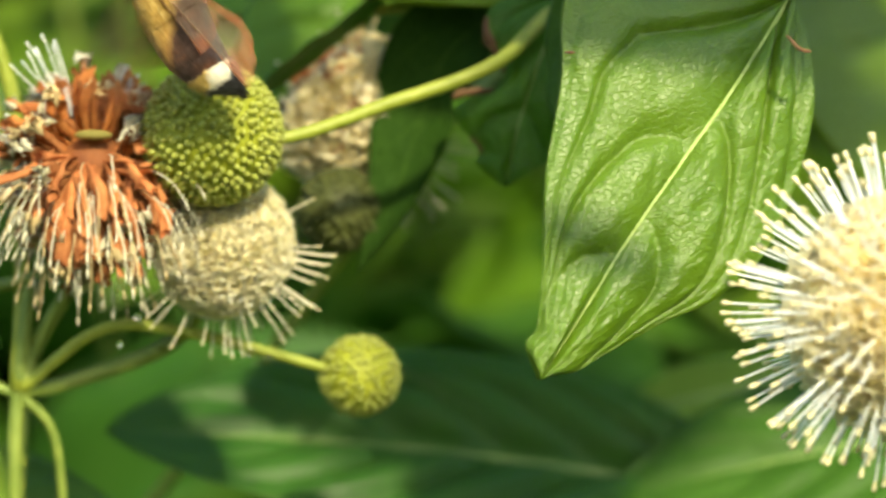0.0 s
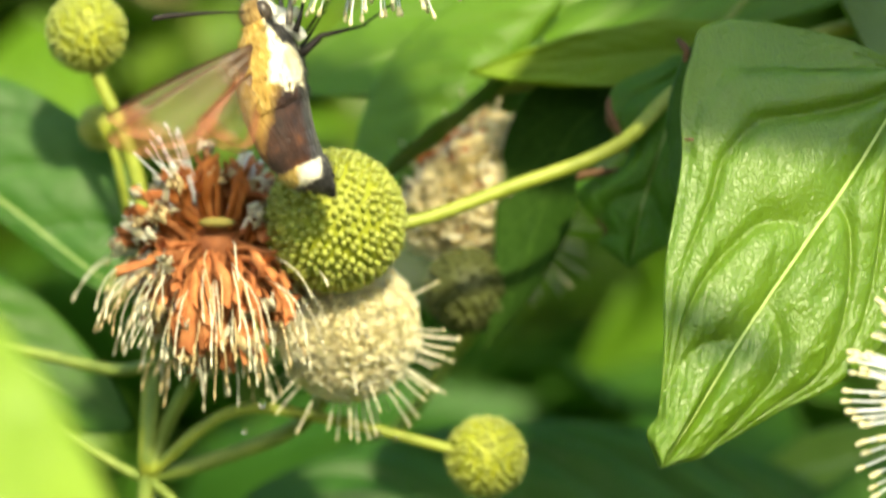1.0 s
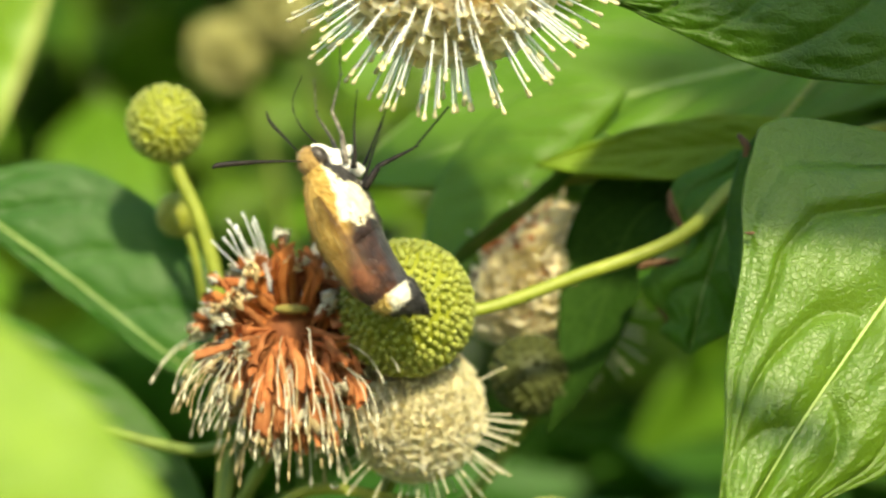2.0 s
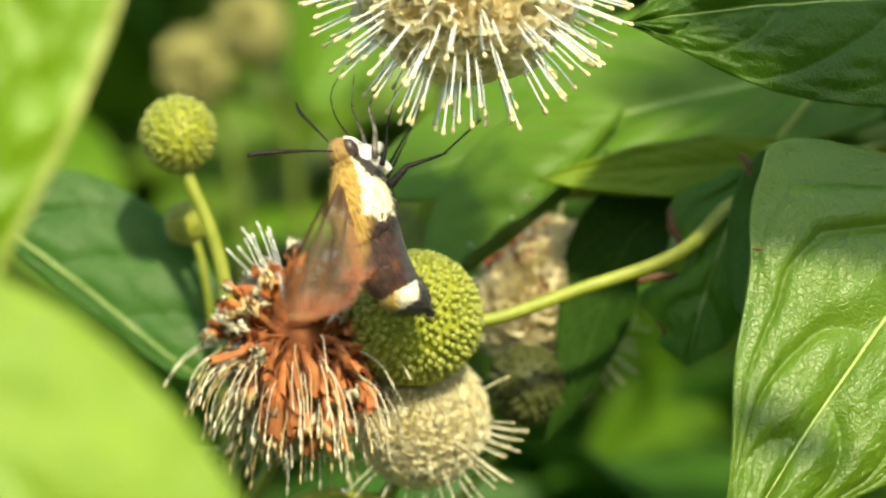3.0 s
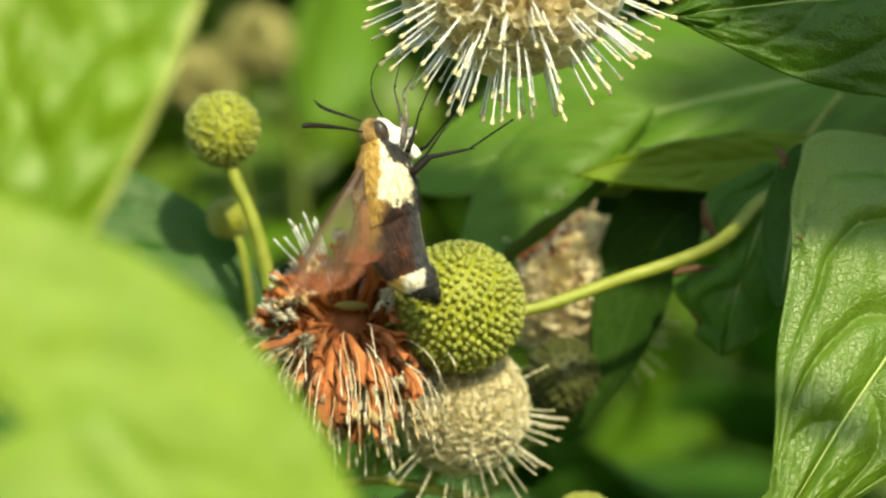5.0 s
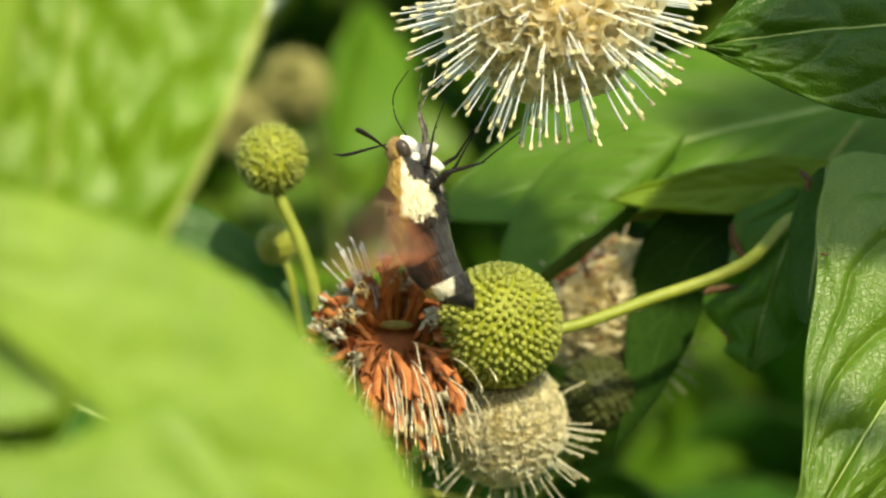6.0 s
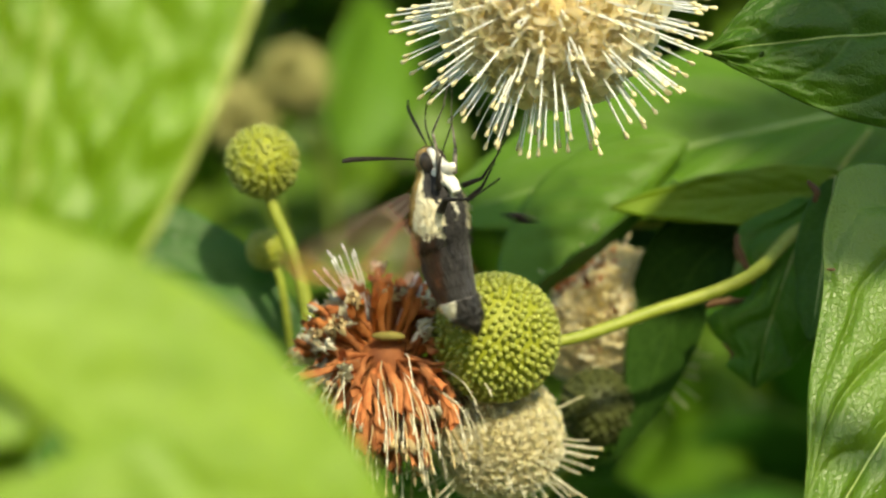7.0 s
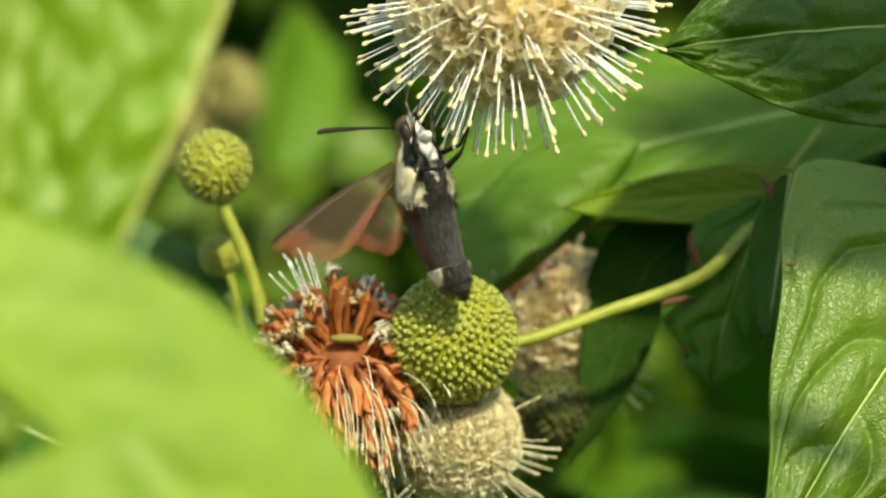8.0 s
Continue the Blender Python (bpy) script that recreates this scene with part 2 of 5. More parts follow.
def add_tube(bm, points, radius, sides=8, closed=True, uneven=0.0):
    """A round tube along points; radius(u) with u from 0 to 1."""
    rings = []
    up = Vector((0.31, 0.17, 0.93))
    for i, p in enumerate(points):
        d = (points[min(i + 1, len(points) - 1)] - points[max(i - 1, 0)]).normalized()
        s = d.cross(up).normalized()
        u = s.cross(d)
        r = radius(i / (len(points) - 1))
        ring = []
        for k in range(sides):
            a = 2 * math.pi * k / sides
            w = 1 + uneven * noise.noise(p * 1100 + Vector((k * 1.7, 0, 0)))
            ring.append(bm.verts.new(p + (s * math.cos(a) + u * math.sin(a)) * r * w))
        rings.append(ring)
    for a, b in zip(rings, rings[1:]):
        for k in range(sides):
            bm.faces.new((a[k], a[(k + 1) % sides], b[(k + 1) % sides], b[k]))
    if closed:
        bm.faces.new(rings[0][::-1])
        bm.faces.new(rings[-1])
    return rings


def ball_directions(n, rng, jitter=0.0):
    out = []
    for i in range(n):
        z = 1 - 2 * (i + 0.5) / n
        a = i * math.pi * (3 - math.sqrt(5))
        r = math.sqrt(1 - z * z)
        d = Vector((r * math.cos(a), r * math.sin(a), z))
        d += Vector((rng.gauss(0, 1), rng.gauss(0, 1), rng.gauss(0, 1))) * jitter
        out.append(d.normalized())
    return out


def aim(d, spin=0.0):
    """A turn that brings z onto d."""
    return d.to_track_quat("Z", "Y").to_matrix().to_4x4() @ Matrix.Rotation(spin, 4, "Z")


# ---- leaves ----
def blade(base, tip, facing, left, right, alpha=0.55, beta=0.95, sag=0.0, fold=0.15, bend=0.0, hook=0.0, puff=0.0, veins=7.0, slant=2.1, shift=0.0, alpha_r=None, beta_r=None,
          wave=0.0, roll_l=0.0, roll_r=0.0, ragged=0.0, thick=0.0003, nu=56, nv=22, seed=1, twist=0.0, lump=0.0, blunt=0.0, crease=1.6):
    """A leaf blade with two skins and a rim. left and right: half widths in metres; alpha, beta: how blunt base and tip are;
    sag: how far the middle rises to the facing side; bend: how far the midrib bows to its left; hook: the tip's bow;
    puff: how far the fields between the side veins swell; roll: how far a rim curls back."""
    base, tip, facing = Vector(base), Vector(tip), Vector(facing)
    a = tip - base
    length = a.length
    a.normalize()
    n = (facing - a * facing.dot(a)).normalized()
    b = n.cross(a)

    def outline(s, al, be):
        peak = al / (al + be)
        wide = blunt * max(0.0, s - 0.82) / 0.18 * min(1.0, (1 - s) / 0.04) ** 0.6
        return wide + max((max(s, 0.0) ** al * max(1 - s, 0.0) ** be) / (peak ** al * (1 - peak) ** be), 0.004)

    bm = bmesh.new()
    uvl = bm.loops.layers.uv.new("UVMap")
    grid, under, uvs = [], [], {}
    for i in range(nu + 1):
        s = i / nu
        shape_l = outline(s, alpha, beta)
        shape_r = outline(s, alpha_r or alpha, beta_r or beta)
        mid = base + a * (length * s) + n * (sag * math.sin(math.pi * s)) + b * (bend * math.sin(math.pi * s)) + b * (hook * max(0.0, s - 0.8) ** 2 * 25)
        tw = twist * (s - 0.5)
        bb, nn = b * math.cos(tw) + n * math.sin(tw), n * math.cos(tw) - b * math.sin(tw)
        row, low = [], []
        for j in range(nv + 1):
            v = 2 * j / nv - 1
            half = left if v > 0 else right
            curl = roll_l if v > 0 else roll_r
            shape = shape_l if v > 0 else shape_r
            w = shape * half
            if ragged:
                w *= 1 - ragged * max(0.0, noise.noise(Vector((s * 9 + seed, v * 2, seed)))) ** 0.7 * 1.6
            av = abs(v)
            edge = w * (math.sin(av * (1 + abs(curl))) / (1 + abs(curl)) if curl else av)
            drop = (w * (1 - math.cos(av * (1 + abs(curl)))) / (1 + abs(curl)) * (1 if curl > 0 else -1)) if curl else 0.0
            phase = s * veins - slant * av ** 1.4 + shift
            swell = puff * (1 - (1 - abs(math.sin(math.pi * phase))) ** crease) * (1 - av ** 4) * min(1.0, av * 5) * min(1.0, shape * 1.5) * max(0.0, min(1.0, (0.92 - s) * 2.6))
            lift = fold * w * av - drop + swell + wave * av * av * math.sin(s * 17 + seed + (2 if v > 0 else 0)) * shape
            lift += lump * noise.noise(Vector((s * 22, v * 9, seed * 1.7)))
            lift += 0.0006 * noise.noise(Vector((s * 6, v * 3, seed * 3.1))) * av
            p = mid + bb * (edge if v > 0 else -edge) + nn * lift
            row.append(bm.verts.new(p))
            low.append(bm.verts.new(p - nn * thick))
            uvs[row[-1]] = uvs[low[-1]] = (s, (v + 1) / 2)
        grid.append(row)
        under.append(low)

    def face(*vs):
        f = bm.faces.new(vs)
        for lp in f.loops:
            lp[uvl].uv = uvs[lp.vert]

    for i in range(nu):
        for j in range(nv):
            face(grid[i][j], grid[i + 1][j], grid[i + 1][j + 1], grid[i][j + 1])
            face(under[i][j], under[i][j + 1], under[i + 1][j + 1], under[i + 1][j])
        face(grid[i][0], under[i][0], under[i + 1][0], grid[i + 1][0])
        face(grid[i][nv], grid[i + 1][nv], under[i + 1][nv], under[i][nv])
    for j in range(nv):
        face(grid[0][j], grid[0][j + 1], under[0][j + 1], under[0][j])
        face(grid[nu][j], under[nu][j], under[nu][j + 1], grid[nu][j + 1])
    rib = [(grid[i][nv // 2].co.copy(), under[i][nv // 2].co.copy()) for i in range(nu + 1)]
    return bm, rib


def leaf(label, base, tip, facing, left, right, material, rib_material=None, rib=0.0005, petiole=None, group="", **kw):
    bm, line = blade(base, tip, facing, left, right, **kw)
    ob = new("leaf", mesh_of("leaf", bm, material))
    tagged(ob, label, "leaf", group)
    rm = bmesh.new()
    pts = [(p + q) / 2 for p, q in line[::2]]
    add_tube(rm, pts, lambda u: rib * (1.0 - 0.8 * u), 8)
    part("midrib", rm, rib_material or M_VEIN, ob, "pale raised midrib")
    if petiole:
        pm = bmesh.new()
        add_tube(pm, curve_points([*petiole, pts[0]], 12), lambda u: rib * 1.3, 8)
        part("petiole", pm, M_STEM, ob)
    return ob


def knot_value(knots, t):
    """A smooth value from a few (place, value) knots."""
    k = max(i for i in range(len(knots) - 1) if knots[i][0] <= t or i == 0)
    (a, va), (b, vb) = knots[k], knots[k + 1]
    u = min(1.0, max(0.0, (t - a) / (b - a)))
    before = knots[k - 1] if k > 0 else (a - (b - a), va if va else -vb)
    after = knots[k + 2] if k + 2 < len(knots) else (b + (b - a), vb if vb else -va)
    ma, mb = (vb - before[1]) / (b - before[0]) * (b - a), (after[1] - va) / (after[0] - a) * (b - a)
    u2, u3 = u * u, u ** 3
    return (2 * u3 - 3 * u2 + 1) * va + (u3 - 2 * u2 + u) * ma + (3 * u2 - 2 * u3) * vb + (u3 - u2) * mb


def formed_leaf(label, rib_points, facing, rim_l, rim_r, material, veins_l=(), veins_r=(), skew=0.3, puff=0.0012, cup=0.0, cup_l=None, cup_r=None, lump=0.0002, wave=0.0, ripple=0.0,
                thick=0.0003, nu=120, nv=72, seed=1, rib=0.0004, rib_material=None, petiole=None, nick=0.0, dry=()):
    """A leaf with its own outline. rib_points: places along the midrib; rim_l, rim_r: (share of the midrib, half width in cm);
    veins: (start on the midrib, reach, curve, depth) of each side vein; the fields between them swell by puff.
    cup: how far the rims rise to the facing side, as a share of the half width; nick: how deep bites go into the rim."""
    mids = curve_points(rib_points, nu)
    facing = Vector(facing).normalized()
    bm = bmesh.new()
    uvl = bm.loops.layers.uv.new("UVMap")
    line_at = bm.verts.layers.float.new("vein")
    grid, under, uvs = [], [], {}
    for i, mid in enumerate(mids):
        s = i / nu
        a = (mids[min(i + 1, nu)] - mids[max(i - 1, 0)]).normalized()
        n = (facing - a * facing.dot(a)).normalized()
        b = n.cross(a)
        row, low = [], []
        for j in range(nv + 1):
            v = 2 * j / nv - 1
            av = abs(v)
            left = v > 0
            w = max(knot_value(rim_l if left else rim_r, s), 0.012) / 100
            if nick:
                w *= 1 - nick * max(0.0, noise.noise(Vector((s * 7 + seed, seed, 3 if left else 9))) + 0.1)
            rise = (cup_l if left else cup_r) if (cup_l if left else cup_r) is not None else cup
            curves = [s0 + reach * av ** bow for s0, reach, bow, deep in (veins_l if left else veins_r)]
            deeps = [deep for s0, reach, bow, deep in (veins_l if left else veins_r)]
            line, swell = 1.0, 0.0
            if curves:
                gap = [(s - c) for c in curves]
                after = [k for k, g in enumerate(gap) if g >= 0]
                k = after[-1] if after else -1
                lo = curves[k] if k >= 0 else curves[0] - 0.3
                hi = curves[k + 1] if k + 1 < len(curves) else max(1.15, lo + 0.2)
                f = (s - lo) / max(hi - lo, 0.02)
                d0, d1 = (s - lo) * (deeps[k] if k >= 0 else 1), (hi - s) * (deeps[k + 1] if k + 1 < len(deeps) else 1)
                width = min(1.0, max(hi - lo, 0.02) / 0.22)
                swell = puff * width * (1 - (1 - min(1.0, max(0.0, math.sin(math.pi * min(1.0, max(0.0, f)))))) ** 2.2) * min(1.0, av * 6) ** 0.7 * (1 - av ** 2.5)
                for g, dp in zip(gap, deeps):
                    line = min(line, abs(g) * 10 / dp)
            lift = rise * w * av ** 1.5 + swell
            lift += lump * (noise.noise(Vector((s * 14, v * 7, seed * 1.7))) + 0.5 * noise.noise(Vector((s * 33, v * 17, seed))))
            lift += wave * av * av * math.sin(s * 15 + seed + (2 if left else 0))
            lift += ripple * (1 - abs(math.sin(s * 46 + v * 3))) * av * (1 - av ** 8)
            p = mid + b * (w * v) - a * (skew * w * av) + n * lift
            row.append(bm.verts.new(p))
            low.append(bm.verts.new(p - n * thick))
            row[-1][line_at] = low[-1][line_at] = line
            uvs[row[-1]] = uvs[low[-1]] = (s, (v + 1) / 2)
        grid.append(row)
        under.append(low)

    def face(*vs):
        f = bm.faces.new(vs)
        for lp in f.loops:
            lp[uvl].uv = uvs[lp.vert]

    for i in range(nu):
        for j in range(nv):
            face(grid[i][j], grid[i + 1][j], grid[i + 1][j + 1], grid[i][j + 1])
            face(under[i][j], under[i][j + 1], under[i + 1][j + 1], under[i + 1][j])
        face(grid[i][0], under[i][0], under[i + 1][0], grid[i + 1][0])
        face(grid[i][nv], grid[i + 1][nv], under[i + 1][nv], under[i][nv])
    for j in range(nv):
        face(grid[0][j], grid[0][j + 1], under[0][j + 1], under[0][j])
        face(grid[nu][j], under[nu][j], under[nu][j + 1], grid[nu][j + 1])
    pts = [grid[i][nv // 2].co.copy() for i in range(0, nu + 1, 2)]
    rims = {"l": [row[nv].co.copy() for row in grid], "r": [row[0].co.copy() for row in grid]}
    ob = tagged(new("leaf", mesh_of("leaf", bm, material)), label, "leaf")
    rm = bmesh.new()
    add_tube(rm, pts, lambda u: rib * (1.0 - 0.75 * u), 8, uneven=0.1)
    part("midrib", rm, rib_material or M_VEIN, ob, "pale raised midrib")
    for side, s0, s1, r in dry:
        em = bmesh.new()
        add_tube(em, rims[side][round(s0 * nu):round(s1 * nu) + 1], lambda u: r * (0.5 + 0.9 * math.sin(math.pi * u)), 7, uneven=0.5)
        part("dry_edge", em, M_SCAB, ob, "dry brown chewed edge")
    if petiole:
        pm = bmesh.new()
        add_tube(pm, curve_points([*petiole, pts[0]], 12), lambda u: rib * 1.6, 8)
        part("petiole", pm, M_STEM, ob)
    return ob


# ---- flower heads, bud balls, stems ----
def stem(name, label, points, r0, r1, material, category="stem", n=28):
    bm = bmesh.new()
    add_tube(bm, curve_points(points, n), lambda u: r0 + (r1 - r0) * u, 10, uneven=0.03)
    ob = new(name, mesh_of(name, bm, material))
    return tagged(ob, label, category)


def core_mesh(radius, material, seg=24):
    bm = bmesh.new()
    bmesh.ops.create_uvsphere(bm, u_segments=seg, v_segments=seg // 2, radius=radius)
    for v in bm.verts:
        v.co *= 1 + 0.05 * noise.noise(v.co * 900)
    return mesh_of("core", bm, material)


def style_mesh(start, end, r, tip, m1, m2, bow=0.0, name="style"):
    """A thread with a small swollen tip, along z."""
    bm = bmesh.new()
    pts = [Vector((bow * math.sin(math.pi * u) * 0.6 + bow * u * u, 0, start + (end - start) * u)) for u in (0, 0.33, 0.66, 1)]
    add_tube(bm, pts, lambda u: r * (1.25 - 0.4 * u), 5, closed=False)
    stalk = len(bm.faces)
    e = pts[-1]
    add_tube(bm, [e - Vector((0, 0, tip * 1.5)), e - Vector((0, 0, tip * 0.1)), e + Vector((0, 0, tip * 1.0)), e + Vector((0, 0, tip * 1.8))], lambda u: tip * (0.35, 0.66, 0.86, 0.45)[round(u * 3)], 7)
    me = mesh_of(name, bm, m1, m2)
    for i, f in enumerate(me.polygons):
        f.material_index = 0 if i < stalk else 1
    return me


def floret_mesh(r, depth, mat, lobes=4, droop=0.3, crush=0.0, seed=1, name="floret"):
    """A small funnel with rounded lobes that spread, opening along z."""
    rng = random.Random(seed)
    bm = bmesh.new()
    n = lobes * 4
    rings = []
    for k, (z, q) in enumerate(((-depth, 0.30), (-depth * 0.35, 0.36), (0.0, 0.55), (r * 0.12, 0.80), (-r * droop, 1.0))):
        ring = []
        for i in range(n):
            a = 2 * math.pi * i / n
            lobe = abs(math.cos(a * lobes / 2)) ** 0.6
            rr = r * q * (1 if k < 3 else (0.62 + 0.38 * lobe if k == 4 else 0.8 + 0.2 * lobe))
            zz = z + (0 if k < 3 else r * 0.25 * (1 - lobe)) + crush * r * rng.uniform(-1, 1) * (k > 1)
            rr *= 1 + crush * rng.uniform(-0.6, 0.4) * (k > 1)
            ring.append(bm.verts.new((rr * math.cos(a), rr * math.sin(a), zz)))
        rings.append(ring)
    for a, b in zip(rings, rings[1:]):
        for i in range(n):
            bm.faces.new((a[i], a[(i + 1) % n], b[(i + 1) % n], b[i]))
    mid = bm.verts.new((0, 0, r * 0.02))
    for i in range(n):
        bm.faces.new((rings[2][i], rings[2][(i + 1) % n], mid))
    return mesh_of(name, bm, mat)


def flower_head(label, centre, r, r_style, florets, styles, mats, seed, wilt=0.0, thread=0.00016, more=0, patches=None, patch_at=None, singles=300, group="flower heads", stalk=None, keep=None, knob=1.75, lobe=1.0):
    """A ball of small funnel flowers with long threads that end in yellow tips."""
    floret_mat, core_mat, style_mat, tip_mat = mats
    rng = random.Random(seed)
    root = new("flower_head")
    root.matrix_basis = Matrix.Translation(centre)
    tagged(root, label, "flower", group)
    part("core", core_mesh(r * 0.985, core_mat), core_mat, root, "rounded flower core")
    step = r * math.sqrt(4 * math.pi / florets)
    fm = [floret_mesh(step * s * lobe, r * 0.3, floret_mat, 4, d, 0.03 + wilt, seed + k) for k, (s, d) in enumerate(((1.12, -0.25), (1.25, 0.05), (1.05, -0.5)))]
    brown = [floret_mesh(step * 0.6, r * 0.3, M_RUST, 4, 0.3, 0.5, seed + 9)]
    rest = bmesh.new()
    for i, d in enumerate(sorted(ball_directions(florets, rng, 0.04), key=lambda d: d.y)):
        spoilt = patches and (noise.noise(d * 2.6 + Vector((seed, 0, 0))) > patches or (patch_at and d.dot(Vector(patch_at)) > 0.78))
        me = rng.choice(brown if spoilt else fm)
        m = Matrix.Translation(d * r * rng.uniform(0.96, 1.02)) @ aim(d, rng.uniform(0, 6.3)) @ pose(0, 0, 0, rng.gauss(0, 9), rng.gauss(0, 9))
        if i < singles:
            piece("floret", me, root, m)
        else:
            tmp = me.copy()
            tmp.transform(m)
            rest.from_mesh(tmp)
            bpy.data.meshes.remove(tmp)
    if florets > singles:
        tagged(part("floret_cover", rest, floret_mat, root), kind="stuff")
    else:
        rest.free()
    sm = [style_mesh(r * 0.9, r_style * k, thread, thread * knob, style_mat, tip_mat, b) for k, b in ((0.97, 0.0), (1.0, 0.0006), (1.03, -0.0004), (0.9, 0.0009))]
    for d in ball_directions(styles, rng, 0.05 + wilt * 0.3):
        if keep and not keep(d, rng):
            continue
        piece("style", rng.choice(sm), root, aim(d, rng.uniform(0, 6.3)))
    if more:
        rest = bmesh.new()
        for d in ball_directions(more, rng, 0.09):
            tmp = rng.choice(sm).copy()
            tmp.transform(aim(d, rng.uniform(0, 6.3)))
            rest.from_mesh(tmp)
            bpy.data.meshes.remove(tmp)
        tagged(part("style_cover", mesh_of("style_cover", rest, style_mat, tip_mat), None, root), kind="stuff")
    if stalk:
        bm = bmesh.new()
        add_tube(bm, [p - Vector(centre) for p in curve_points([centre, *stalk], 16)], lambda u: 0.0009, 10)
        part("stalk", bm, M_STEM_DARK, root, "thin green flower stalk")
    return root


def bud_mesh(r, seed, tall=0.66):
    rng = random.Random(seed)
    bm = bmesh.new()
    rings = []
    for z, q in ((-0.9, 0.9), (0.0, 1.0), (tall * 0.6, 0.86), (tall, 0.5)):
        rings.append([bm.verts.new((r * q * math.cos(a) * rng.uniform(0.9, 1.1), r * q * math.sin(a) * rng.uniform(0.9, 1.1), r * z)) for a in (0, 1.05, 2.09, 3.14, 4.19, 5.24)])
    for a, b in zip(rings, rings[1:]):
        for i in range(6):
            bm.faces.new((a[i], a[(i + 1) % 6], b[(i + 1) % 6], b[i]))
    bm.faces.new(rings[-1])
    return bm


def bud_ball(label, centre, r, buds, seed, stalk, r_stalk, singles=300, bud_mat=None, deep=0.945):
    """A ball of closed buds on a stalk. The buds on the open side are single pieces, the rest one joined part."""
    mat = bud_mat or M_BUD
    rng = random.Random(seed)
    root = new("bud_ball")
    root.matrix_basis = Matrix.Translation(centre)
    tagged(root, label, "flower bud", "bud balls")
    part("core", core_mesh(r * deep, bud_mat or M_BUD_CORE), None, root, "olive core between the buds")
    size = r * math.sqrt(4 * math.pi / buds) * (0.41 if buds > 600 else 0.36)
    shapes = [mesh_of("bud", bud_mesh(size * k, seed + i, 0.66 if deep > 0.95 else 1.0), mat) for i, k in enumerate((0.9, 1.0, 0.82))]
    dirs = sorted(ball_directions(buds, rng, 0.022 if buds > 600 else 0.05), key=lambda d: d.y)
    for d in dirs[:singles]:
        piece("bud", rng.choice(shapes), root, Matrix.Translation(d * r * rng.uniform(0.97, 1.0)) @ aim(d, rng.uniform(0, 6.3)))
    rest = bmesh.new()
    for d in dirs[singles:]:
        one = bud_mesh(size, seed)
        one.transform(Matrix.Translation(d * r * rng.uniform(0.97, 1.0)) @ aim(d, rng.uniform(0, 6.3)))
        tmp = bpy.data.meshes.new("tmp")
        one.to_mesh(tmp)
        one.free()
        rest.from_mesh(tmp)
        bpy.data.meshes.remove(tmp)
    if dirs[singles:]:
        tagged(part("bud_cover", rest, mat, root), kind="stuff")
    bm = bmesh.new()
    add_tube(bm, [p - Vector(centre) for p in curve_points([centre, *stalk], 28)], lambda u: r_stalk * (0.9 + 0.35 * u), 12, uneven=0.03)
    part("stalk", bm, M_STEM, root, "smooth yellow-green stalk")
    return root


# ---- ground and the shrub's mass behind ----
def make_ground():
    n = Nodes("meadow_soil")
    obj = n.coords("Object")
    tone = n.noise(obj, 1.3, 6.0)
    fine = n.noise(obj, 45.0, 4.0)
    col = n.mix(n.math("MULTIPLY", fine, 0.6), n.ramp(tone, [(0.35, (0.05, 0.09, 0.02)), (0.7, (0.10, 0.12, 0.04))]), (0.09, 0.065, 0.04))
    mat = n.done(n.principled(col, 0.9, n.bump(fine, 0.8, 0.02), 0.2))
    bm = bmesh.new()
    rings = []
    for r in (0.0, 0.5, 1, 2, 4, 8, 20, 60, 200, 800, 3000):
        rings.append([bm.verts.new((r * math.cos(a * math.pi / 16), r * math.sin(a * math.pi / 16), 0.03 * noise.noise(Vector((r * math.cos(a * math.pi / 16), r * math.sin(a * math.pi / 16), 0))) if r < 30 else 0)) for a in range(32)])
    for a, b in zip(rings[1:], rings[2:]):
        for i in range(32):
            bm.faces.new((a[i], a[(i + 1) % 32], b[(i + 1) % 32], b[i]))
    bm.faces.new(rings[1][::-1])
    ob = new("ground", mesh_of("ground", bm, mat))
    tagged(ob, "green and brown meadow soil under the shrub", "ground", kind="structure")


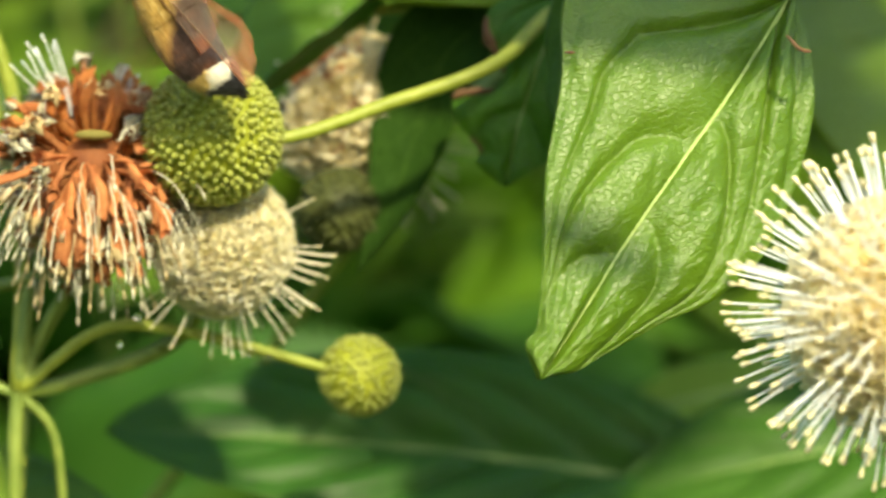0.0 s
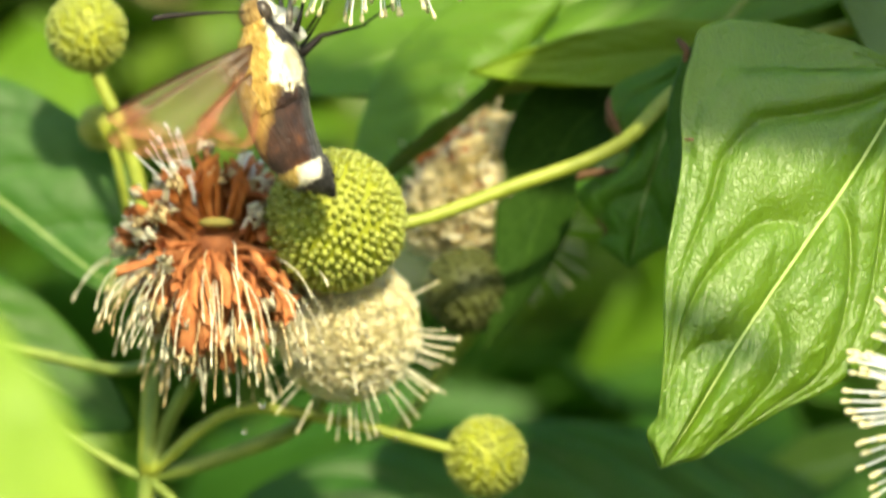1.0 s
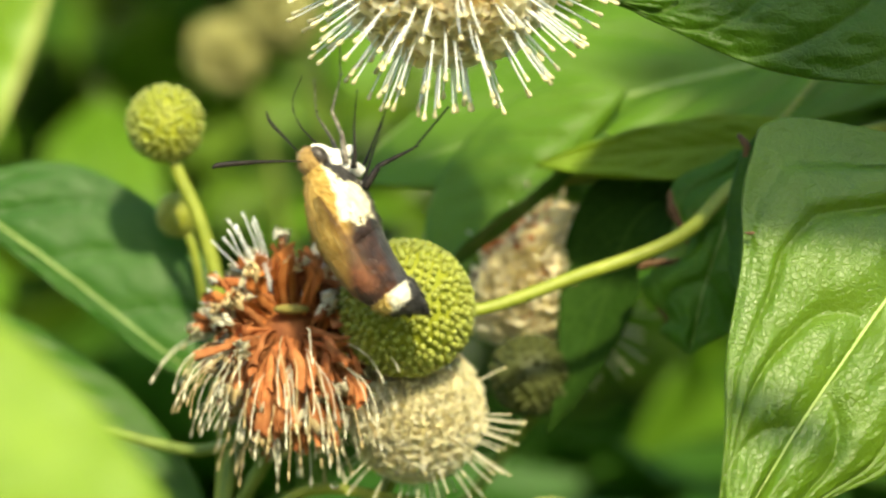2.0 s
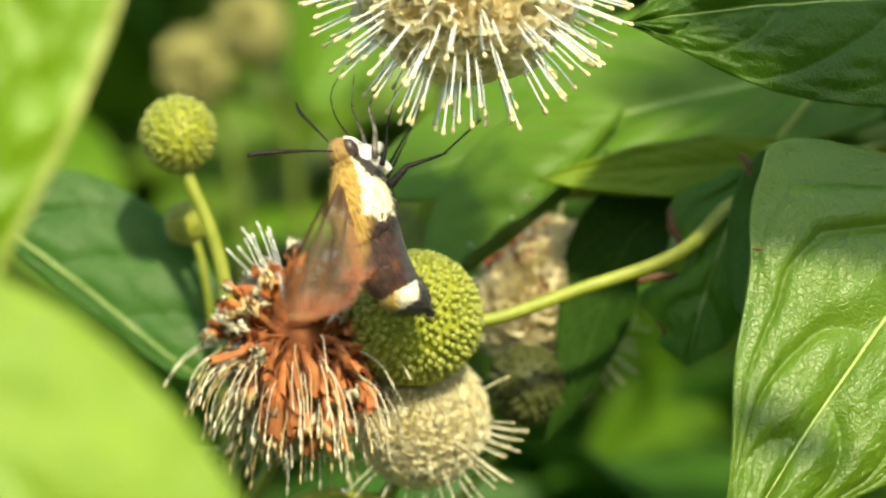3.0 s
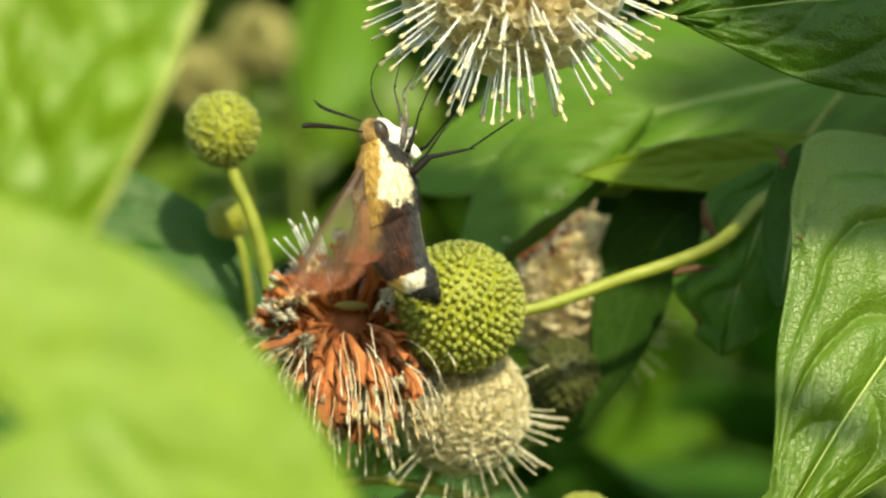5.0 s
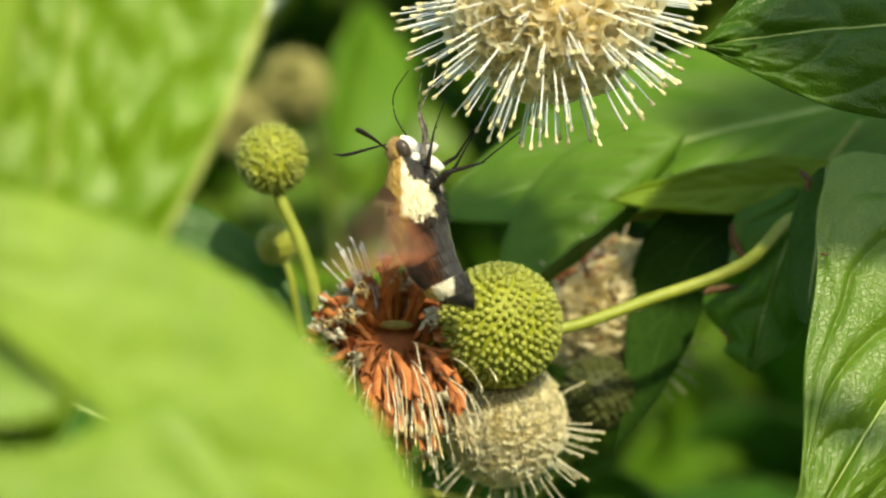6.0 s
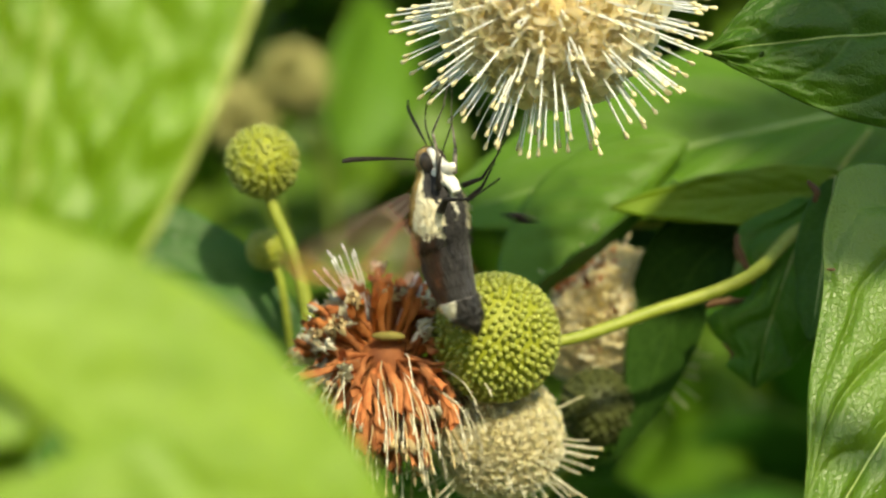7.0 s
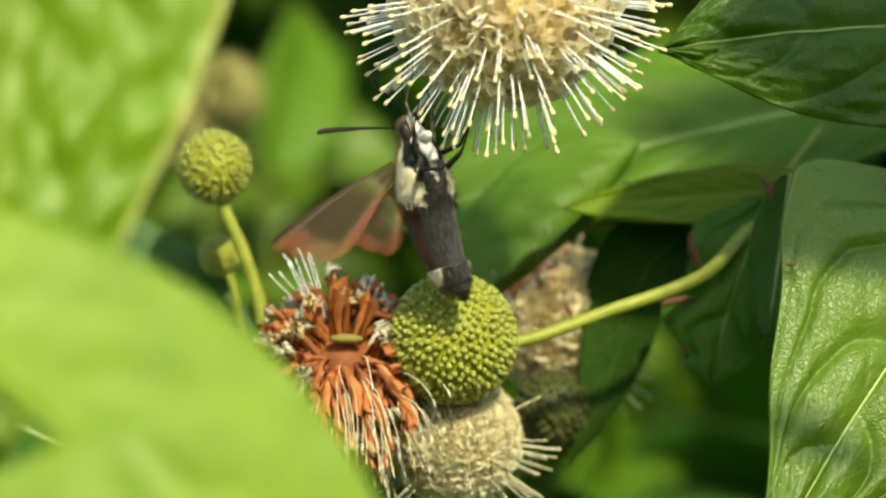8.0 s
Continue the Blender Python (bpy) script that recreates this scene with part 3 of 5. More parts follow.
def foliage(name, label, count, seed, box, size, mats, facing=(0.25, -0.7, 0.65), spread=0.6):
    """Many leaves in one mesh: the shrub's leaves further back."""
    rng = random.Random(seed)
    shapes = []
    for k in range(4):
        bm, _ = blade((0, 0, 0), (1, 0, 0), (0, 0, 1), 0.27, 0.27, alpha=0.55, beta=0.9, sag=0.08, fold=0.2 + 0.1 * k, thick=0.004, nu=12, nv=6, wave=0.02, seed=k, hook=0.01 * k)
        me = bpy.data.meshes.new("shape")
        bm.to_mesh(me)
        bm.free()
        co = np.empty(len(me.vertices) * 3)
        me.vertices.foreach_get("co", co)
        faces = np.array([list(p.vertices) for p in me.polygons])
        uv = np.empty(len(me.loops) * 2)
        me.uv_layers[0].data.foreach_get("uv", uv)
        shapes.append((co.reshape(-1, 3), faces, uv))
        bpy.data.meshes.remove(me)
    verts, faces, uvs, slots, total = [], [], [], [], 0
    for i in range(count):
        co, fc, uv = shapes[rng.randrange(4)]
        n = (Vector(facing) + Vector((rng.gauss(0, 1), rng.gauss(0, 1), rng.gauss(0, 1))) * spread).normalized()
        side = Vector((rng.gauss(0, 1), rng.gauss(0, 0.5), rng.gauss(-0.3, 0.8)))
        x = (side - n * side.dot(n)).normalized()
        y = n.cross(x)
        L = rng.uniform(*size)
        m = np.array([list(x), list(y), list(n)]) * L
        at = np.array([rng.uniform(*b) for b in box])
        verts.append(co @ m + at)
        faces.append(fc + total)
        uvs.append(uv)
        slots += [rng.randrange(len(mats))] * len(fc)
        total += len(co)
    me = bpy.data.meshes.new(name)
    me.from_pydata(np.concatenate(verts).tolist(), [], np.concatenate(faces).tolist())
    me.uv_layers.new(name="UVMap").data.foreach_set("uv", np.concatenate(uvs))
    for m in mats:
        me.materials.append(m)
    me.polygons.foreach_set("material_index", slots)
    me.polygons.foreach_set("use_smooth", [True] * len(me.polygons))
    ob = new(name, me)
    return tagged(ob, label, "foliage", kind="stuff")


make_ground()
foliage("shrub_foliage", "dense mid-green leaves further back in the shrub", 1200, 11, ((-0.28, 0.30), (0.20, 0.50), (1.12, 1.46)), (0.022, 0.05), (M_LEAF_DARK, M_LEAF_BACK, M_LEAF_BACK, M_LEAF_PALE), facing=(0.1, -0.4, 0.8))
# Only the darker leaf colours, standing in for shade low in the shrub.
foliage("shaded_foliage", "leaves lower in the shrub, shade put into their green", 340, 14, ((-0.26, 0.28), (0.15, 0.46), (0.95, 1.17)), (0.05, 0.10), (M_LEAF_DARK, M_LEAF_MID), facing=(0.2, 0.02, 0.95), spread=0.4)
foliage("hedge_foliage", "thick wall of green leaves behind the shrub", 1400, 12, ((-0.75, 0.75), (0.42, 0.95), (0.55, 1.9)), (0.09, 0.17), (M_LEAF_PALE, M_LEAF_BACK, M_LEAF_MID, M_LEAF_DARK))
foliage("low_foliage", "leaves on the shrub's lower branches", 500, 13, ((-0.6, 0.6), (0.10, 0.7), (0.05, 1.0)), (0.08, 0.15), (M_LEAF_DARK, M_LEAF_BACK))

# Unseen bushes, added to close the surroundings and darken reflections and sky fill.
for box, k in ((((-4.5, 4.5), (-4.6, -3.6), (0.0, 2.3)), 71), (((-4.8, -3.4), (-4.0, 3.0), (0.0, 1.9)), 72), (((3.4, 4.8), (-4.0, 3.0), (0.0, 1.9)), 73)):
    foliage("added_bush_foliage", "added unseen bushes that darken reflections and sky light", 600, k, box, (0.3, 0.6), (M_LEAF_BACK, M_LEAF_DARK), facing=(0.0, 0.3, 0.9), spread=0.9)


def make_shrub():
    root = new("shrub")
    root.matrix_basis = Matrix.Translation((0.0, 0.22, 0.0))
    tagged(root, "brown woody shrub stems rising from the ground", "shrub")
    for pts, r in (
        (((0, 0, -0.02), (-0.01, 0.0, 0.5), (-0.03, -0.09, 1.0), (-0.025, -0.19, 1.145)), 0.009),
        (((0.03, 0.02, -0.02), (0.08, 0.03, 0.6), (0.105, -0.10, 1.1), (0.098, -0.20, 1.21)), 0.008),
        (((-0.03, 0.03, -0.02), (-0.10, 0.03, 0.6), (-0.12, -0.22, 1.0), (-0.085, -0.33, 1.20)), 0.008),
        (((0.02, 0.25, -0.02), (0.03, 0.30, 0.7), (0.06, 0.28, 1.2), (0.10, 0.05, 1.33)), 0.008),
    ):
        bm = bmesh.new()
        add_tube(bm, curve_points(pts, 30), lambda u, r=r: r * (1 - 0.8 * u), 10, uneven=0.15)
        part("branch", bm, M_BARK, root)


make_shrub()

# ---- leaves round the flowers ----
formed_leaf("glossy bright green leaf with sunken curved veins, hanging", [P(6.05, -0.75, 0.78), P(5.42, -1.22, -0.20), P(4.85, -1.62, -0.98), P(4.25, -1.98, -1.80), P(3.66, -2.28, -2.72), P(3.31, -2.42, -3.23)], (0.21, -0.955, 0.215),
            [(0, 0), (0.077, 0.42), (0.21, 0.87), (0.39, 1.18), (0.545, 1.28), (0.665, 1.13), (0.745, 0.74), (0.845, 0.42), (0.93, 0.27), (1, 0.02)],
            [(0, 0), (0.06, 0.80), (0.186, 1.75), (0.32, 2.20), (0.38, 2.10), (0.45, 1.92), (0.52, 1.54), (0.665, 1.04), (0.77, 0.60), (0.88, 0.33), (0.965, 0.30), (1, 0.02)],
            M_LEAF_FRONT, [(0.05, 0.75, 1.7, 1.4), (0.29, 0.6, 1.9, 1), (0.55, 0.4, 1.5, 1.6)], [(0.0, 0.9, 1.5, 1), (0.37, 0.6, 1.45, 1), (0.64, 0.2, 1.2, 1.6)],
            skew=0.35, puff=0.0016, cup_l=-0.14, cup_r=0.05, lump=0.00025, wave=0.0005, nu=190, nv=120, seed=3, rib=0.00030, petiole=[P(7.2, 0.2, 1.6), P(6.4, -0.4, 1.1)])
formed_leaf("dark glossy green leaf with wet drops, held level", [P(8.3, -0.5, 2.75), P(6.4, -0.8, 2.95), P(4.6, -1.05, 2.90), P(3.2, -1.15, 2.78), P(2.20, -1.15, 2.62)], (0.0, -0.96, 0.22),
            [(0, 0.1), (0.15, 0.75), (0.35, 1.22), (0.5, 1.20), (0.65, 1.00), (0.8, 0.62), (0.92, 0.26), (1, 0.02)],
            [(0, 0.1), (0.15, 0.9), (0.35, 1.45), (0.5, 1.50), (0.65, 1.25), (0.8, 0.80), (0.92, 0.34), (1, 0.02)],
            M_LEAF_WET, [(-0.1, 0.5, 1.4, 1), (0.15, 0.45, 1.4, 1), (0.4, 0.35, 1.4, 1), (0.62, 0.28, 1.4, 1.4), (0.8, 0.2, 1.3, 2)],
            [(-0.1, 0.5, 1.4, 1), (0.12, 0.45, 1.4, 1), (0.38, 0.35, 1.4, 1), (0.6, 0.28, 1.4, 1.4), (0.8, 0.2, 1.3, 2)],
            skew=0.2, puff=0.0011, cup_l=-0.12, cup_r=-0.10, lump=0.0004, wave=0.0005, nu=110, nv=64, seed=5, rib=0.00026, petiole=[P(9.0, 0.6, 2.6)])
leaf("broad pale green leaf with a soft white midrib", P(7.0, 4.2, 2.60), P(-0.95, 3.4, 0.68), (0.0, -0.75, 0.66), 0.0125, 0.0150, M_LEAF_PALE,
     alpha=0.6, beta=0.75, sag=0.003, fold=0.12, puff=0.0014, veins=7.0, nu=70, nv=34, seed=7, rib=0.0006, petiole=[P(8.0, 5.0, 3.0)])
leaf("pale green leaf with a dark turned rim", P(2.3, 3.0, 1.75), P(0.10, 2.4, -0.65), (-0.2, -0.8, 0.55), 0.0030, 0.0105, M_LEAF_PALE,
     alpha=0.6, beta=0.6, sag=0.001, fold=0.1, puff=0.0008, nu=50, nv=26, seed=8, roll_l=0.9, rib=0.00015)
leaf("yellow-green leaf underside with brown specks", P(4.3, 2.0, 1.12), P(1.25, 1.7, 0.85), (0.0, -0.97, 0.25), 0.0040, 0.0036, M_LEAF_UNDER_LIT,
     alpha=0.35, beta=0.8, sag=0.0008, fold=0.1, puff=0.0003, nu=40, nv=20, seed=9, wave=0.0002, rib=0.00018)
formed_leaf("green leaf hanging with its underside out, shade put into its colour", [P(2.97, 2.5, 0.62), P(2.36, 2.3, 0.12), P(1.98, 2.2, -0.90), P(1.72, 2.1, -1.60), P(1.36, 2.0, -2.32)], (-0.35, -0.85, -0.40),
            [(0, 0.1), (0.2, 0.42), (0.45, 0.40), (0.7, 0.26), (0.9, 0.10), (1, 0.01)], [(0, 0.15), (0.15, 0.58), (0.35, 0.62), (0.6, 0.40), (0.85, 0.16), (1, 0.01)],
            M_LEAF_SHADED, skew=0.1, puff=0.0, cup=0.25, nu=60, nv=30, seed=10, rib=0.00008, rib_material=M_LEAF_SHADED)
chewed_leaf = formed_leaf("green leaf with chewed brown edges", [P(3.75, 1.5, 0.95), P(3.42, 1.25, 0.10), P(3.18, 1.15, -0.62), P(3.02, 1.1, -1.33)], (-0.1, -0.95, 0.25),
            [(0, 0.2), (0.3, 0.50), (0.6, 0.55), (0.85, 0.38), (1, 0.04)], [(0, 0.25), (0.2, 0.72), (0.32, 0.66), (0.44, 0.36), (0.56, 0.42), (0.64, 0.78), (0.76, 0.66), (0.84, 0.36), (0.92, 0.40), (1, 0.05)],
            M_LEAF_WORN, [(0.0, 0.4, 1.4, 1), (0.3, 0.35, 1.4, 1), (0.6, 0.3, 1.3, 1)], [(0.0, 0.4, 1.4, 1), (0.3, 0.35, 1.4, 1), (0.6, 0.3, 1.3, 1)],
            skew=0.05, puff=0.0008, cup=-0.1, wave=0.0006, nu=90, nv=50, seed=4, rib=0.0002, petiole=[P(4.6, 3.0, 1.9)], dry=[("r", 0.26, 0.46, 0.0004), ("r", 0.54, 0.66, 0.0004), ("r", 0.80, 0.88, 0.0002)])
leaf("narrow green leaf edge behind the glossy leaf", P(3.95, 0.5, 1.25), P(3.62, 0.3, -0.75), (-0.6, -0.7, 0.3), 0.0030, 0.0040, M_LEAF_DARK,
     alpha=0.5, beta=0.7, nu=40, nv=18, seed=14)
formed_leaf("broad deep green leaf with a pale midrib", [P(-5.99, 3.0, 0.76), P(-5.12, 2.8, 0.13), P(-4.12, 2.6, -0.59), P(-3.18, 2.4, -1.32), P(-2.56, 2.3, -1.72)], (0.05, -0.93, 0.35),
            [(0, 0), (0.15, 0.62), (0.21, 0.90), (0.31, 1.17), (0.476, 1.29), (0.627, 1.23), (0.78, 0.96), (0.895, 0.64), (1, 0.05)], [(0, 0), (0.2, 0.14), (0.5, 0.2), (0.8, 0.14), (1, 0.02)],
            M_LEAF_MID, [(0.0, 0.3, 1.4, 1), (0.2, 0.3, 1.4, 1), (0.4, 0.3, 1.4, 1), (0.6, 0.3, 1.3, 1)], skew=0.0, puff=0.0006, cup_l=0.08, cup_r=-0.3, nu=70, nv=40, seed=15, rib=0.00022, petiole=[P(-9.0, 4.6, 1.9)])
leaf("deep green leaf on a low twig", P(-7.4, 3.6, -1.1), P(-2.7, 2.6, -3.2), (0.0, -0.8, 0.55), 0.0105, 0.0110, M_LEAF_DARK,
     alpha=0.6, beta=0.8, sag=0.002, fold=0.15, puff=0.0010, nu=50, nv=26, seed=16)
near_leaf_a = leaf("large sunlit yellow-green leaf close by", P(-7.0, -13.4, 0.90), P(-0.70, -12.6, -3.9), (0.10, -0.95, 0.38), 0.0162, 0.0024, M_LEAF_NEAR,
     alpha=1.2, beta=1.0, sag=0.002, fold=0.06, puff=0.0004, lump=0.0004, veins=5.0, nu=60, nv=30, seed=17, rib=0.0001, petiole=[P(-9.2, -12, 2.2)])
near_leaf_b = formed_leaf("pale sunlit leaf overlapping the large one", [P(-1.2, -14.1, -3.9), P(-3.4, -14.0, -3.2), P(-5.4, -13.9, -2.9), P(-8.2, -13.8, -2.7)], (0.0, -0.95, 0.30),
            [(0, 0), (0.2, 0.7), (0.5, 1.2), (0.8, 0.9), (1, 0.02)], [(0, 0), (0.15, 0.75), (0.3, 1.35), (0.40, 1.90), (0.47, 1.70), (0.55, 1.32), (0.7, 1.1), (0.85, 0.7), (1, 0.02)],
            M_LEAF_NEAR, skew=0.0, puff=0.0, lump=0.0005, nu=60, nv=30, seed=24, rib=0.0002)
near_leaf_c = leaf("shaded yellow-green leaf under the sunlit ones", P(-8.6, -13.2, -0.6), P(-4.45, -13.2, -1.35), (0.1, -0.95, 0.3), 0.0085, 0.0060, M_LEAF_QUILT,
     alpha=0.5, beta=0.6, nu=36, nv=18, seed=25, rib=0.0001)
leaf("long sunlit yellow-green leaf with quilted veins", P(-4.2, -9.6, 6.6), P(-5.3, -10.4, -3.3), (0.15, -0.95, 0.25), 0.0202, 0.0220, M_LEAF_QUILT,
     alpha=0.7, beta=1.6, sag=0.002, fold=0.05, puff=0.0007, lump=0.0012, veins=10.0, slant=2.6, nu=110, nv=50, seed=18, rib=0.00015, petiole=[P(-4.5, -7.5, 8.0)])
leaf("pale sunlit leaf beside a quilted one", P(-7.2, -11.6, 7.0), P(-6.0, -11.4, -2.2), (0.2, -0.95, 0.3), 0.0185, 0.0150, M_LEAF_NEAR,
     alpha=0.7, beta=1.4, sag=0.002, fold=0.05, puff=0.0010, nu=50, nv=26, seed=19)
leaf("large dark green ribbed leaf low in the shrub", P(6.4, 6.2, -5.4), P(-1.7, 4.6, -4.3), (0.0, -0.7, 0.72), 0.0150, 0.0150, M_LEAF_MID,
     alpha=0.55, beta=0.7, sag=0.003, fold=0.15, puff=0.0030, veins=7.0, nu=70, nv=34, seed=20, rib=0.0006)
leaf("dark green leaf low in the shrub", P(11.0, 6.0, -4.3), P(4.3, 5.2, -5.2), (0.0, -0.7, 0.72), 0.0150, 0.0130, M_LEAF_DARK,
     alpha=0.55, beta=0.7, sag=0.003, fold=0.15, puff=0.0020, nu=60, nv=30, seed=21)
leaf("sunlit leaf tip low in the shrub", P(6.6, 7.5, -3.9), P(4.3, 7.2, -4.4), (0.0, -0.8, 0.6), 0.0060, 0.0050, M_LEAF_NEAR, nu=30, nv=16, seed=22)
leaf("dark green leaf under the twigs", P(-5.5, 4.2, -5.2), P(-1.0, 3.4, -5.9), (0.0, -0.75, 0.65), 0.0120, 0.0120, M_LEAF_DARK,
     alpha=0.5, beta=0.6, sag=0.002, fold=0.15, puff=0.0012, nu=50, nv=26, seed=23)

# Unseen leaves, added overhead to cast shade on the leaves below.
formed_leaf("added unseen leaf that shades the glossy leaf", [P(10.29, -6.9, 6.9), P(8.19, -6.9, 6.2), P(6.09, -6.9, 5.5), P(3.79, -6.9, 4.75)], (0.12, -0.78, 0.62),
            [(0, 0.1), (0.3, 1.15), (0.6, 1.15), (0.85, 0.7), (1, 0.02)], [(0, 0.1), (0.3, 1.5), (0.6, 1.3), (0.85, 0.7), (1, 0.02)], M_LEAF_BACK, skew=0.1, puff=0.0, nu=50, nv=24, seed=61, petiole=[P(10.89, -6.7, 7.4)])
formed_leaf("added unseen leaf that shades the wet leaf", [P(10.57, -6.7, 9.0), P(8.37, -6.7, 8.4), P(6.17, -6.7, 7.7), P(4.17, -6.7, 7.1)], (0.12, -0.78, 0.62),
            [(0, 0.1), (0.3, 1.2), (0.6, 1.2), (0.85, 0.7), (1, 0.02)], [(0, 0.1), (0.3, 1.5), (0.6, 1.3), (0.85, 0.6), (1, 0.02)], M_LEAF_BACK, skew=0.1, puff=0.0, nu=50, nv=24, seed=62, petiole=[P(10.97, -6.7, 9.1)])
# Another unseen leaf, added to darken the broad pale leaf's right part.
formed_leaf("added unseen leaf that shades the broad pale leaf", [P(11.6, -9.4, 13.3), P(9.6, -9.4, 12.8), P(7.6, -9.4, 12.4), P(5.6, -9.4, 12.4)], (0.12, -0.78, 0.62),
            [(0, 0.1), (0.3, 1.1), (0.6, 1.1), (0.85, 0.7), (1, 0.02)], [(0, 0.1), (0.3, 1.2), (0.6, 1.0), (0.85, 0.5), (1, 0.02)], M_LEAF_BACK, skew=0.1, puff=0.0, nu=50, nv=24, seed=65, petiole=[P(12.6, -7.8, 14.3)])
formed_leaf("small added unseen leaf that casts a strip of shade", [P(5.1, -9.2, 3.95), P(5.7, -9.2, 3.8), P(6.3, -9.2, 3.6), P(6.9, -9.2, 3.35)], (0.12, -0.78, 0.62),
            [(0, 0.05), (0.25, 0.24), (0.6, 0.2), (1, 0.02)], [(0, 0.05), (0.25, 0.24), (0.6, 0.2), (1, 0.02)], M_LEAF_BACK, skew=0.1, puff=0.0, nu=40, nv=20, seed=63, petiole=[P(11.15, -7.0, 9.6), P(8.05, -9.2, 9.2), P(4.85, -9.4, 5.6)])
formed_leaf("deep green leaf behind a glossy one", [P(10.0, 3.4, -1.6), P(8.2, 2.8, 0.2), P(6.6, 2.3, 1.6), P(5.0, 1.9, 2.6)], (0.0, -0.9, 0.4),
            [(0, 0.1), (0.3, 1.9), (0.6, 1.7), (0.85, 0.8), (1, 0.02)], [(0, 0.1), (0.3, 1.9), (0.6, 1.7), (0.85, 0.8), (1, 0.02)], M_LEAF_BACK, skew=0.1, puff=0.0, nu=60, nv=30, seed=64, rib=0.0002)
# The margin's shade is put into its colour: deep green on a pale leaf.
leaf("turned-under margin of a broad pale leaf, its shade put into colour", P(2.10, 1.95, 1.20), P(0.25, 1.85, -0.28), (0.48, -0.32, -0.82), 0.0030, 0.0026, M_LEAF_DARK,
     alpha=0.5, beta=0.4, nu=40, nv=10, seed=27, rib=0.0002)

# ---- flower heads ----
FRESH = (M_CREAM, M_CREAM_CORE, M_STYLE, M_STIGMA)
OLD = (M_FADED, M_FADED, M_OLD_STYLE, M_STIGMA)
top_flower = flower_head("round cream flower head with white threads and yellow tips", P(0.40, -1.5, 3.30), 0.0122, 0.0188, 430, 280, FRESH, 31, thread=0.00011, knob=2.9, lobe=1.05, more=150, stalk=[P(0.5, -0.6, 5.2), P(2.0, 0.8, 7.2), P(4.8, 4.8, 9.0)])
right_flower = flower_head("round cream flower head beside a glossy leaf", P(6.95, -3.2, -2.50), 0.0110, 0.0172, 400, 290, FRESH, 32, thread=0.00013, knob=2.6, lobe=1.05, more=110, stalk=[P(7.4, -2.5, -4.5), P(7.8, 0.0, -7.5), P(7.5, 6.0, -12.0)])
flower_head("faded cream flower head with thin old threads", P(-0.10, 0.8, -1.95), 0.0074, 0.0124, 1000, 190, OLD, 33, lobe=1.25, wilt=0.07, thread=0.00008, keep=lambda d, r: (d.y > -0.45 and d.z < 0.3 and noise.noise(d * 3.1) > -0.12) or r.random() < 0.10, stalk=[P(-0.6, 1.6, -3.0), P(-1.8, 1.6, -3.5), P(-2.4, 1.2, -3.6)])
flower_head("withering tan flower head with brown patches", P(1.16, 3.0, -0.45), 0.0082, 0.0110, 460, 60, (M_OLD_TAN, M_OLD_TAN, M_OLD_STYLE, M_OLD_TAN), 34, lobe=1.35, wilt=0.07, thread=0.00013, patches=0.20, patch_at=(-0.55, -0.45, 0.70), stalk=[P(1.4, 3.2, 0.6), P(2.4, 3.2, 0.75), P(4.6, 3.2, 1.2)], keep=lambda d, r: d.z > 0.1)
flower_head("pale old flower head behind a dark leaf", P(1.70, 3.6, -0.95), 0.0034, 0.0095, 200, 70, OLD, 35, wilt=0.1, thread=0.0001, stalk=[P(2.2, 4.8, -0.8), P(3.2, 6.6, 0.2)])
for x, y, z, s in ((-4.0, 18, 2.5, 36), (-3.15, 18, 3.1, 37)):
    flower_head("pale flower head far back in the shrub", P(x, y, z), 0.0046, 0.0062, 90, 30, (M_DULL, M_DULL, M_DULL, M_DULL), s, wilt=0.2, stalk=[P(x + 0.6, y + 1.5, z - 2), P(x + 1.0, y + 5, z - 8)])


